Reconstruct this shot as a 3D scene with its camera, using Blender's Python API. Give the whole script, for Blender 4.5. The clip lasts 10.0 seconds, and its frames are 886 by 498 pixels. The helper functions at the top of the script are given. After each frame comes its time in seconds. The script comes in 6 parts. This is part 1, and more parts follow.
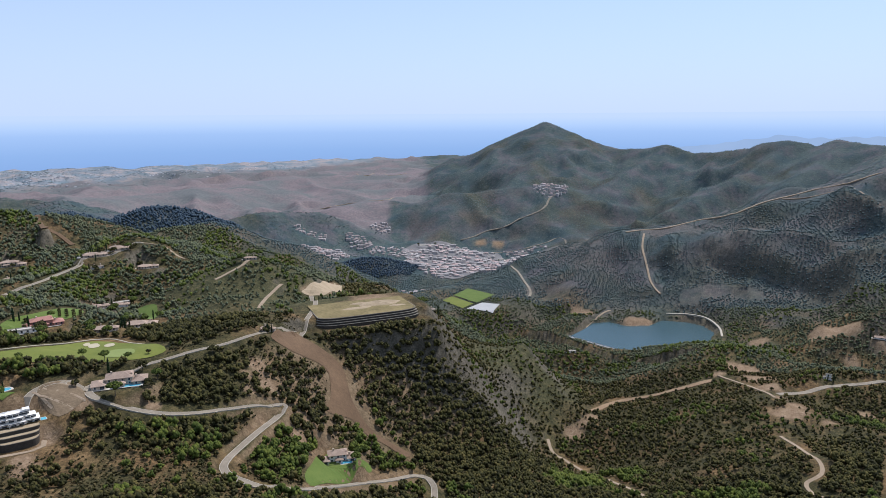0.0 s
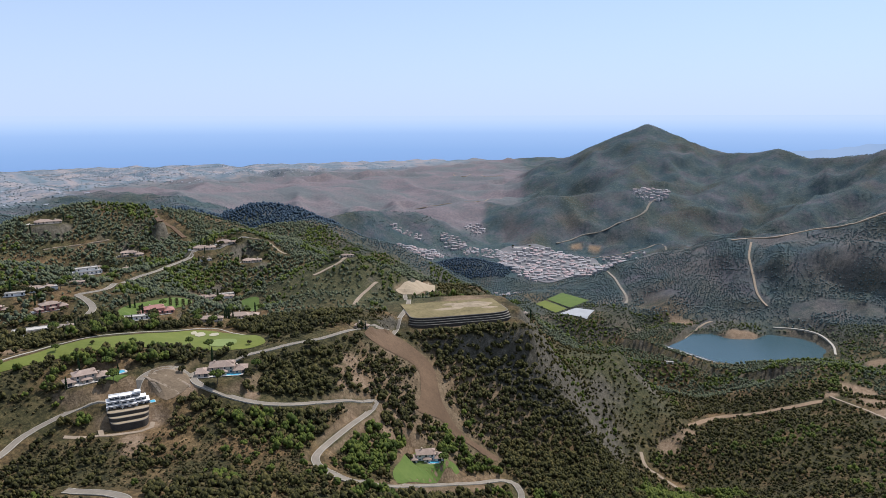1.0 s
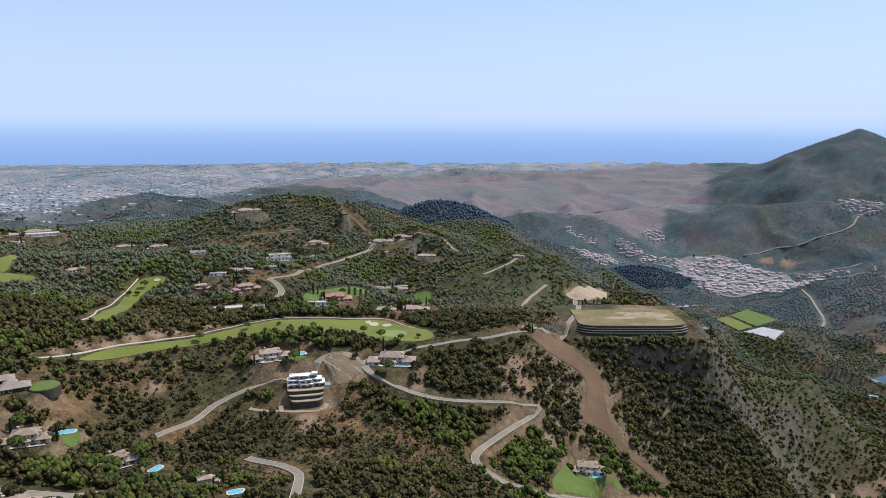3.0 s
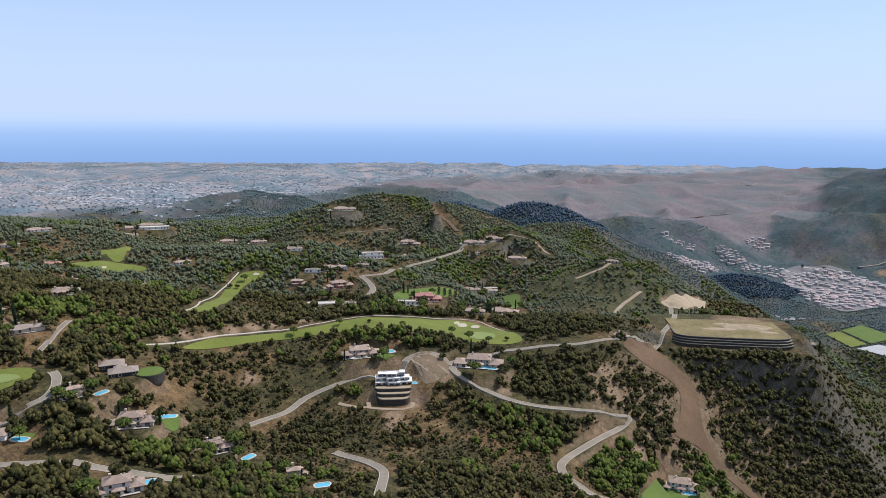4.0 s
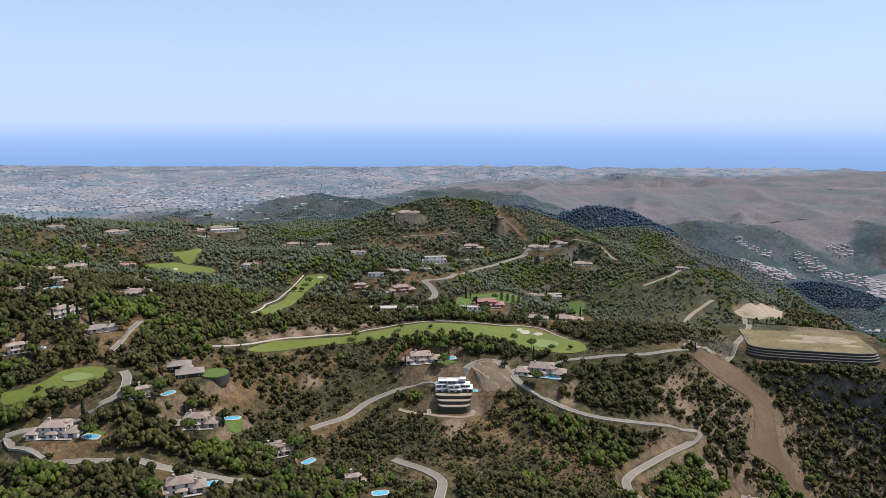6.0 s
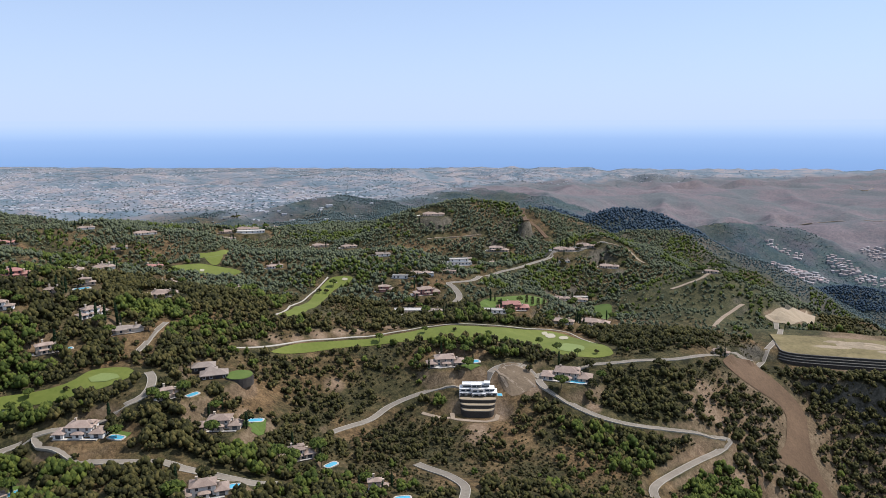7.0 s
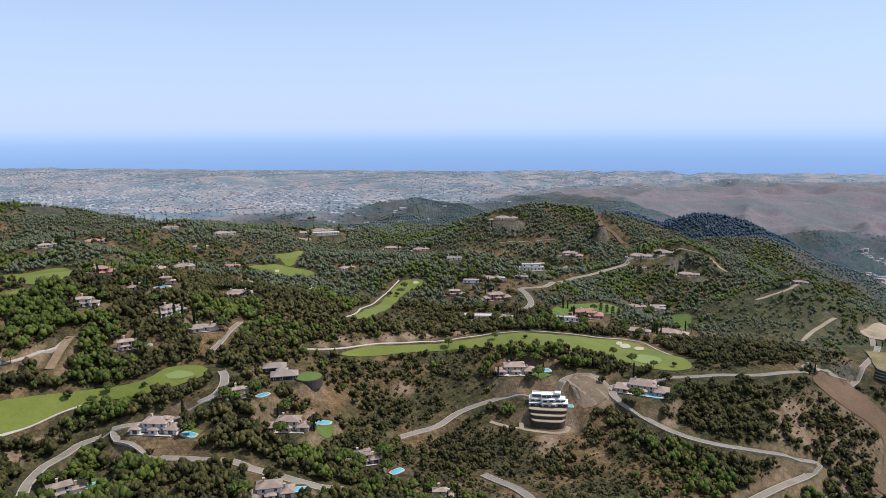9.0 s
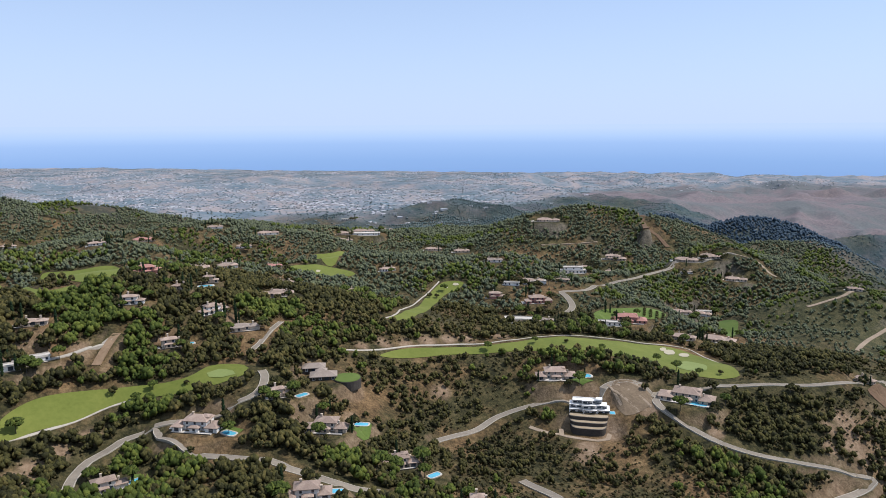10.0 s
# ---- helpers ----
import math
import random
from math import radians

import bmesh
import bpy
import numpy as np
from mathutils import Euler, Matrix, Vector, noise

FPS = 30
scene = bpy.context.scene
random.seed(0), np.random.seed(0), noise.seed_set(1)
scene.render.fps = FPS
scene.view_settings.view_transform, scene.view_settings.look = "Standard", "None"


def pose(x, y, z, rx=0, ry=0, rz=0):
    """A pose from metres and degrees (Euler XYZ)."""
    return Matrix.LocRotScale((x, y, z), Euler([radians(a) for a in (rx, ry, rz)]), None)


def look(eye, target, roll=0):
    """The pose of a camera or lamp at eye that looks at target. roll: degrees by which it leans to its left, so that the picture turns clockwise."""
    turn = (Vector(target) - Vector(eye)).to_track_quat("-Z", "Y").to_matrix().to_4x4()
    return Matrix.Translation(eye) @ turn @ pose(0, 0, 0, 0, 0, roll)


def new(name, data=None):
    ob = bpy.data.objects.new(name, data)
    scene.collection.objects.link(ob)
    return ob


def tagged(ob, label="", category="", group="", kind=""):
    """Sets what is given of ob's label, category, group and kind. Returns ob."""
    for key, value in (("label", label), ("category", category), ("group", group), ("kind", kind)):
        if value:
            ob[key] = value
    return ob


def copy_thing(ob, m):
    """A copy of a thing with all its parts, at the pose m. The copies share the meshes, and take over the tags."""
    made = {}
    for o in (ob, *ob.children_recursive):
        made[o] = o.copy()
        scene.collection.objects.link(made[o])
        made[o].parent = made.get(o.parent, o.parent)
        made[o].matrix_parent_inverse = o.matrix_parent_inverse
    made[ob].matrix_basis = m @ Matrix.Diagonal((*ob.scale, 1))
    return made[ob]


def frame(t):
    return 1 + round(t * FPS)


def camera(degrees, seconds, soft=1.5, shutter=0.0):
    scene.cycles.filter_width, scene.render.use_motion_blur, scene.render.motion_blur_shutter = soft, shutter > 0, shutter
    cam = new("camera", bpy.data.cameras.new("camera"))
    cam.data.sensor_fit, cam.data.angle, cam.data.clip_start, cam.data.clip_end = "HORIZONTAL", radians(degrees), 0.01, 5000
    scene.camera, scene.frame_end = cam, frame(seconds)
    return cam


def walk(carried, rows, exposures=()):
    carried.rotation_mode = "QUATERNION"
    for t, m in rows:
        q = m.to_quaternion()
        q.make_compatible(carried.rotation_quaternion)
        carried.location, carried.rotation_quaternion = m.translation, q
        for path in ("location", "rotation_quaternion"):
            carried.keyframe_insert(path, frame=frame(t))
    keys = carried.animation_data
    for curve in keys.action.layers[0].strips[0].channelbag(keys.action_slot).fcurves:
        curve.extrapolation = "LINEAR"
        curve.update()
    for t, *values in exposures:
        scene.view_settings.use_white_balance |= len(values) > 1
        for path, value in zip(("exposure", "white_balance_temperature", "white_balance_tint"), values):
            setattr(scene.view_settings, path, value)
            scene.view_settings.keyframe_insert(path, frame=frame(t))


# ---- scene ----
cam = camera(64.56, 10.0, soft=0.8)
walk(cam, [
    (0, pose(-0.00, -0.00, 600.00, 79.210, 0.356, 0.000)),
    (0.5, pose(0.02, 1.45, 600.08, 79.284, 0.213, 3.935)),
    (1, pose(0.05, 2.96, 600.12, 79.350, 0.094, 7.868)),
    (1.5, pose(-0.06, 4.42, 600.02, 79.377, -0.067, 11.752)),
    (2, pose(-0.18, 5.95, 599.75, 79.389, -0.173, 15.249)),
    (3.5, pose(-1.20, 10.39, 599.37, 79.403, -0.501, 26.066)),
    (4, pose(-1.64, 12.06, 599.46, 79.416, -0.529, 29.798)),
    (4.5, pose(-1.99, 13.58, 599.64, 79.483, -0.398, 31.613)),
    (5, pose(-2.37, 15.06, 599.82, 79.541, -0.302, 32.931)),
    (5.5, pose(-2.93, 16.75, 600.01, 79.587, -0.180, 34.090)),
    (7, pose(-5.44, 22.18, 600.14, 79.743, 0.130, 37.136)),
    (7.5, pose(-6.35, 23.94, 600.15, 79.810, 0.196, 38.534)),
    (8, pose(-7.22, 25.72, 600.17, 79.874, 0.220, 40.104)),
    (8.5, pose(-8.11, 27.43, 600.18, 79.942, 0.251, 41.586)),
    (9, pose(-9.09, 29.16, 600.18, 80.004, 0.273, 43.186)),
    (9.5, pose(-10.24, 30.87, 600.24, 80.046, 0.306, 44.846)),
    (10, pose(-11.49, 32.34, 600.24, 80.093, 0.302, 46.571)),
], exposures=[(0, 0.0, 6000, 13), (10, 0.0, 6000, 13)])

# ---- sky, sun ----
SUN_YAW, SUN_UP = -38.0, 53.0   # the sun stands over the peak's side of the sea, high and to the right of the first view
world = bpy.data.worlds.new("sky")
scene.world = world
world.use_nodes = True
wn = world.node_tree.nodes
sky = wn.new("ShaderNodeTexSky")
sky.sky_type = "NISHITA"
sky.sun_disc = False
sky.sun_elevation = radians(SUN_UP)
sky.sun_rotation = radians(-SUN_YAW)
sky.altitude, sky.air_density, sky.dust_density, sky.ozone_density = 600, 1.0, 0.4, 3.0
wl = world.node_tree.links
clear, hazy, both = wn["Background"], wn.new("ShaderNodeBackground"), wn.new("ShaderNodeMixShader")
wl.new(sky.outputs[0], clear.inputs[0])
clear.inputs[1].default_value = 0.13
hazy.inputs[0].default_value, hazy.inputs[1].default_value = (0.60, 0.73, 0.95, 1), 1.0   # summer haze, thickest at the skyline
up, height_of, veil = wn.new("ShaderNodeTexCoord"), wn.new("ShaderNodeSeparateXYZ"), wn.new("ShaderNodeValToRGB")
wl.new(up.outputs["Generated"], height_of.inputs[0])
wl.new(height_of.outputs[2], veil.inputs[0])
for stop, (at, v) in zip([veil.color_ramp.elements[0], veil.color_ramp.elements[1], veil.color_ramp.elements.new(0.5), veil.color_ramp.elements.new(0.2)], ((0.0, 0.95), (1.0, 0.0), (0.5, 0.2), (0.2, 0.55))):
    stop.position, stop.color = at, (v, v, v, 1)
wl.new(veil.outputs[0], both.inputs[0])
wl.new(clear.outputs[0], both.inputs[1])
wl.new(hazy.outputs[0], both.inputs[2])
wl.new(both.outputs[0], wn["World Output"].inputs[0])
sun = new("sun", bpy.data.lights.new("sun", "SUN"))
sun.data.energy, sun.data.angle, sun.data.color = 5.0, radians(0.53), (1.0, 0.95, 0.87)
sun.matrix_world = look((0, 0, 0), (math.sin(radians(SUN_YAW)) * math.cos(radians(SUN_UP)),
                                    -math.cos(radians(SUN_YAW)) * math.cos(radians(SUN_UP)), -math.sin(radians(SUN_UP))))

# ---- the lie of the land ----
def hashed(i, j, seed):
    h = (i.astype(np.int64) * 374761393 + j.astype(np.int64) * 668265263 + seed * 974711) & 0xFFFFFFFF
    h = ((h ^ (h >> 13)) * 1274126177) & 0xFFFFFFFF
    return ((h ^ (h >> 16)) & 0xFFFF) / 65535.0


def value_noise(x, y, size, seed):
    """Smooth noise from -1 to 1 with bumps of the given size in metres."""
    u, v = x / size, y / size
    i, j = np.floor(u), np.floor(v)
    f, g = u - i, v - j
    f, g = f * f * f * (f * (f * 6 - 15) + 10), g * g * g * (g * (g * 6 - 15) + 10)
    a, b = hashed(i, j, seed), hashed(i + 1, j, seed)
    c, d = hashed(i, j + 1, seed), hashed(i + 1, j + 1, seed)
    return 2 * ((a + (b - a) * f) * (1 - g) + (c + (d - c) * f) * g) - 1


# ---- far land: hills by their crest lines ----
CRESTS = []


def crest(slope, *line):
    """A hill by the line of its crest, places and heights, and how steeply its sides fall."""
    CRESTS.append((slope, line))


# the high peak and its shoulders
crest(0.44, (-113, 3148, 333), (14, 3180, 353), (129, 3197, 422), (220, 3213, 461), (323, 3224, 488), (399, 3225, 536), (461, 3217, 568), (523, 3198, 528), (596, 3144, 469), (724, 3066, 450), (841, 2963, 456), (914, 2910, 477), (996, 2830, 448), (1071, 2759, 451), (1158, 2659, 469), (1202, 2595, 492), (1243, 2554, 503), (1306, 2477, 484), (1341, 2412, 509), (1380, 2321, 498), (1446, 2221, 491), (1584, 2062, 533))
# spurs of the peak
crest(0.50, (455, 3168, 546), (410, 2921, 466), (330, 2730, 392), (237, 2549, 345))
# spurs of the peak
crest(0.50, (908, 2891, 464), (728, 2704, 392), (555, 2499, 338), (431, 2361, 301))
# spurs of the peak
crest(0.50, (1235, 2535, 494), (1027, 2345, 417), (827, 2200, 358), (671, 2095, 319))
# spurs of the peak
crest(0.50, (1332, 2395, 503), (1177, 2206, 444), (1021, 2061, 405))
# spurs of the peak
crest(0.50, (1446, 2221, 491), (1241, 1996, 458), (1097, 1907, 434))
# the brown hill beside the town
crest(0.42, (-222, 2319, 234), (-163, 2354, 263), (-87, 2398, 296), (30, 2440, 330), (169, 2464, 342), (308, 2461, 353), (428, 2463, 352))
# spurs of the brown hill
crest(0.50, (30, 2430, 327), (9, 2300, 278), (-18, 2200, 234))
# spurs of the brown hill
crest(0.50, (208, 2451, 339), (263, 2315, 283), (341, 2204, 244), (432, 2075, 231))
# the long ridge over the reservoir
crest(0.36, (319, 1731, 274), (379, 1688, 305), (435, 1643, 333), (527, 1637, 346), (615, 1628, 367), (690, 1619, 385), (761, 1609, 409), (821, 1602, 425), (875, 1596, 442), (937, 1584, 460), (1018, 1557, 491), (1160, 1505, 525))
# spurs of the long ridge
crest(0.48, (453, 1634, 326), (439, 1527, 292), (441, 1425, 261), (453, 1348, 239))
crest(0.48, (362, 1611, 312), (309, 1504, 275), (260, 1398, 239))
crest(0.48, (954, 1726, 415), (797, 1650, 371), (678, 1583, 335), (588, 1475, 292), (529, 1374, 255))
crest(0.48, (1035, 1565, 385), (855, 1483, 332), (742, 1420, 296), (662, 1320, 256))
crest(0.48, (714, 1674, 366), (599, 1577, 323), (519, 1467, 282), (473, 1375, 249))
# the knoll above the gatehouse
crest(0.50, (-279, 739, 418), (-257, 768, 426), (-231, 802, 438), (-214, 823, 430), (-195, 858, 410), (-169, 904, 384))
# spurs of the knoll
crest(0.60, (-227, 798, 437), (-206, 742, 420), (-163, 681, 405))
# spurs of the knoll
crest(0.60, (-257, 768, 425), (-226, 684, 414), (-210, 626, 408))
# the villa ridge
crest(0.40, (-481, 645, 435), (-449, 727, 423), (-442, 825, 426), (-425, 867, 435), (-410, 918, 444), (-392, 980, 418), (-361, 1045, 386), (-315, 1081, 363))
# wooded ridge behind the villas
crest(0.55, (-474, 1081, 410), (-460, 1162, 414), (-421, 1251, 411), (-383, 1305, 392), (-345, 1336, 362), (-307, 1356, 324), (-271, 1363, 283))
# the dark pine ridge
crest(0.50, (-751, 1547, 360), (-721, 1584, 380), (-692, 1618, 389), (-652, 1656, 386), (-608, 1683, 376), (-573, 1706, 356), (-532, 1719, 340))
# wooded ridge towards the valley
crest(0.70, (-616, 1966, 315), (-557, 2046, 324), (-489, 2114, 321), (-399, 2184, 304), (-317, 2227, 272), (-258, 2255, 234))
# the hill with the red earth strip
crest(0.42, (-670, 758, 448), (-671, 810, 459), (-664, 841, 470), (-648, 891, 477), (-631, 928, 477), (-599, 961, 475), (-574, 976, 470), (-541, 1007, 456), (-509, 1046, 434), (-492, 1076, 415))
# low wooded hill before the coast
crest(0.32, (-1175, 980, 416), (-1169, 1034, 430), (-1159, 1089, 440), (-1150, 1156, 438), (-1131, 1217, 422), (-1113, 1274, 398), (-1086, 1323, 377))
# wooded rise before the coast
crest(0.30, (-1248, 207, 502), (-1238, 266, 495), (-1229, 306, 485), (-1229, 352, 486), (-1218, 389, 481), (-1190, 412, 468), (-1118, 437, 456))
# wooded rise among the far villas
crest(0.25, (-848, 299, 479), (-872, 380, 478), (-893, 456, 477), (-902, 526, 461), (-883, 597, 447))
# wooded rise among the far villas
crest(0.25, (-962, 508, 462), (-916, 550, 456), (-896, 620, 450), (-851, 681, 440), (-831, 736, 440))
# the small wooded hill in the town
crest(0.38, (-239, 1774, 223), (-207, 1788, 235), (-157, 1803, 229))
# heath hills
crest(0.22, (-436, 2380, 259), (-368, 2453, 283), (-258, 2547, 290), (-137, 2616, 298), (11, 2700, 299))
# heath hills
crest(0.20, (-1041, 2273, 316), (-950, 2420, 322), (-840, 2566, 319), (-719, 2654, 298), (-587, 2738, 269))
# heath hills
crest(0.16, (-903, 3070, 310), (-737, 3217, 316), (-499, 3363, 317), (-238, 3492, 316), (45, 3600, 317))
# heath hills
crest(0.16, (-1131, 2132, 331), (-1055, 2336, 342), (-921, 2552, 345), (-772, 2706, 324), (-602, 2800, 308))


def far_land(x, y):
    """The land past the near slopes: valley and plain, and the hills that rise from them. Also the distance to the nearest crest."""
    r, az = np.hypot(x, y), np.degrees(np.arctan2(-x, y))
    valley = np.interp(r, [600, 800, 1000, 1300, 1700, 2100, 2250, 2450, 2750, 3400, 4700], [300, 260, 225, 205, 190, 193, 205, 246, 280, 288, 268])
    plain = np.interp(r, [600, 800, 1000, 1200, 1800, 2400, 3300, 4700], [440, 428, 420, 414, 396, 374, 344, 292])
    k = np.clip((az - 11) / 21, 0, 1)
    k = k * k * (3 - 2 * k)
    z = valley + (plain - valley) * k
    z = z + np.interp(az, [-10, 6, 18, 30, 45, 58, 72, 80], [70, 60, 28, 10, 14, 28, 75, 90]) * np.clip((r - 2600) / 2000, 0, 1)
    nearest = np.full_like(z, 1e9)
    wander = value_noise(x, y, 130, 14) * 26 + value_noise(x, y, 55, 15) * 10
    for slope, line in CRESTS:
        top, d = np.full_like(z, -1e9), np.full_like(z, 1e9)
        for (ax, ay, az_), (bx, by, bz) in zip(line, line[1:]):
            s = np.clip(((x - ax) * (bx - ax) + (y - ay) * (by - ay)) / ((bx - ax) ** 2 + (by - ay) ** 2), 0, 1)
            e = np.hypot(x - ax - s * (bx - ax), y - ay - s * (by - ay))
            top = np.maximum(top, az_ + s * (bz - az_) - slope * (np.sqrt((e + wander * np.clip(e / 120, 0, 1)) ** 2 + 144) - 12))
            d = np.minimum(d, e)
        soft = 9.0
        gap = np.abs(top - z)
        z = np.maximum(top, z) + 0.5 * soft * np.exp(-gap / soft)
        nearest = np.minimum(nearest, np.where(top > z - 25, d, 1e9))
    d = np.hypot((x - 380) * 0.85, y - 1225)
    bowl = 220 + 0.36 * np.maximum(d - 95, 0) + 0.8 * np.maximum(d - 260, 0)     # the hollow of the reservoir
    return np.where((r > 1050) & (az < -4), np.minimum(z, bowl), z), nearest


HILLS = []


def hill(x, y, reach, rise):
    HILLS.append((x, y, reach, rise))


RIDGES = []


def ridge(rise, width, *line):
    """A sharp-crested ridge along a line of places."""
    RIDGES.append((rise, width, line))


def ridge_rise(x, y):
    z = np.zeros_like(x)
    for rise, width, line in RIDGES:
        d = np.full_like(x, 1e9)
        for (ax, ay), (bx, by) in zip(line, line[1:]):
            k = np.clip(((x - ax) * (bx - ax) + (y - ay) * (by - ay)) / ((bx - ax) ** 2 + (by - ay) ** 2), 0, 1)
            d = np.minimum(d, np.hypot(x - ax - k * (bx - ax), y - ay - k * (by - ay)))
        z = z + rise * np.exp(-(np.sqrt(d * d + width * width * 0.02) - width * 0.14) / width)
    return z


def base_level(x, y):
    """The coastal plain, falling towards the sea. Nothing past 5 km is drawn, so ground beyond 3 km is drawn in on its sight lines."""
    r = np.maximum(np.hypot(x, y), 1.0)
    real = r + np.maximum(r - 2900.0, 0) ** 2 / 700.0
    z = 60.0 + 250.0 * np.exp(-real / 2600.0)
    return 600.0 - (600.0 - z) * r / real + ridge_rise(x, y)


# ridges of the near land
ridge(40, 75, (-381, 955), (-233, 820), (-199, 897))
ridge(24, 45, (-233, 820), (-203, 680))
ridge(26, 45, (-199, 897), (-144, 771))
ridge(22, 45, (-294, 873), (-264, 700))
ridge(35, 60, (-25, 674), (48, 764), (109, 897), (186, 979))
ridge(22, 80, (198, 919), (293, 928), (365, 933))


hill(-190, 70, 50, -44)
hill(100, 175, 50, 18)
hill(35, 195, 50, 15)
hill(-155, 130, 50, -23)
hill(-100, 175, 50, -9)
hill(-35, 195, 50, 6)
hill(245, 45, 55, 1)
hill(235, -85, 55, -33)
hill(160, -190, 55, -64)
hill(45, -245, 55, -85)
hill(-85, -235, 55, -89)
hill(-190, -160, 55, -80)
hill(-245, -45, 55, -67)
hill(-145, 300, 75, 4)
hill(-270, 210, 75, -21)
hill(-340, 110, 75, -38)
hill(-230, 265, 75, 1)
hill(-310, 180, 75, -10)
hill(-335, 225, 80, 30)
hill(-415, 110, 80, -6)
hill(-140, 355, 80, 13)
hill(-320, 285, 85, -21)
hill(-415, 200, 85, -27)
hill(-215, 375, 85, -11)
hill(-465, 130, 90, 8)
hill(-310, 340, 90, -22)
hill(-380, 300, 90, 6)
hill(-210, 440, 95, 13)
hill(-115, 465, 95, 15)
hill(-35, 460, 95, -16)
hill(-530, 145, 100, -5)
hill(-515, 220, 100, 41)
hill(-70, 515, 100, -1)
hill(-290, 450, 100, 43)
hill(-400, 375, 100, 10)
hill(-150, 555, 105, 83)
hill(20, 520, 105, 16)
hill(-260, 510, 105, -16)
hill(-510, 300, 105, -21)
hill(-375, 470, 110, -28)
hill(-600, 200, 110, -21)
hill(325, 475, 115, 19)
hill(150, 545, 115, 12)
hill(-45, 600, 115, -55)
hill(-565, 420, 120, -7)
hill(-405, 565, 120, 41)
hill(235, 580, 120, 13)
hill(690, 120, 120, 44)
hill(120, -690, 120, -82)
hill(660, -240, 120, 22)
hill(-690, -120, 120, -23)
hill(450, -535, 120, -33)
hill(-25, 675, 120, 199)
hill(-240, -660, 120, -74)
hill(-535, -450, 120, -30)
hill(-495, 515, 125, -30)
hill(370, 550, 125, 19)
hill(-275, 685, 130, 41)
hill(-115, 735, 130, -9)
hill(50, 710, 130, -100)
hill(-755, 305, 135, 28)
hill(360, 685, 140, 18)
hill(-745, 405, 145, -60)
hill(-145, 825, 145, 58)
hill(-455, 720, 145, -24)
hill(265, 755, 145, 32)
hill(-265, 835, 150, -36)
hill(-550, 710, 150, 25)
hill(95, 835, 150, 83)
hill(445, 760, 155, 12)
hill(-925, 265, 160, 7)
hill(-345, 915, 165, -24)
hill(205, 920, 165, -47)
hill(-195, 960, 165, 61)
hill(-880, 600, 170, -46)
hill(-55, 1015, 170, 79)
hill(365, 935, 170, 84)
hill(-780, 775, 180, -27)
hill(-420, 1025, 180, 54)
hill(190, 1035, 180, -29)
hill(-170, 1105, 185, -39)
hill(450, 1035, 190, -22)
hill(285, 1130, 200, 23)
hill(-1230, 285, 200, 49)
hill(-45, 1210, 200, 52)
hill(-700, 1040, 200, -16)
hill(665, 1015, 205, -23)
hill(-520, 1145, 205, -26)
hill(-170, 1250, 210, 15)
hill(120, 1240, 210, -17)
hill(-985, 845, 210, -37)
hill(340, 1290, 220, -29)
hill(-1350, 420, 225, 63)
hill(-720, 1215, 225, 18)
hill(780, 1210, 235, 4)
hill(1410, -515, 235, 110)
hill(-545, 1375, 235, -35)
hill(1475, 260, 235, 22)
hill(-515, -1410, 235, 64)
hill(260, -1475, 235, 56)
hill(-1150, -965, 235, 101)
hill(-1475, -260, 235, 108)
hill(965, -1150, 235, 90)
hill(595, 1390, 245, -54)
hill(0, 900, 700, -201)
hill(-700, 600, 700, 256)
hill(400, 1700, 800, 83)
hill(-600, 1600, 800, 153)
hill(700, 1200, 600, 29)
hill(0, -600, 900, 257)
hill(-1500, 900, 800, 48)
hill(1200, 600, 700, 177)
HILL_ROWS = np.array(HILLS, float)
PADS = []


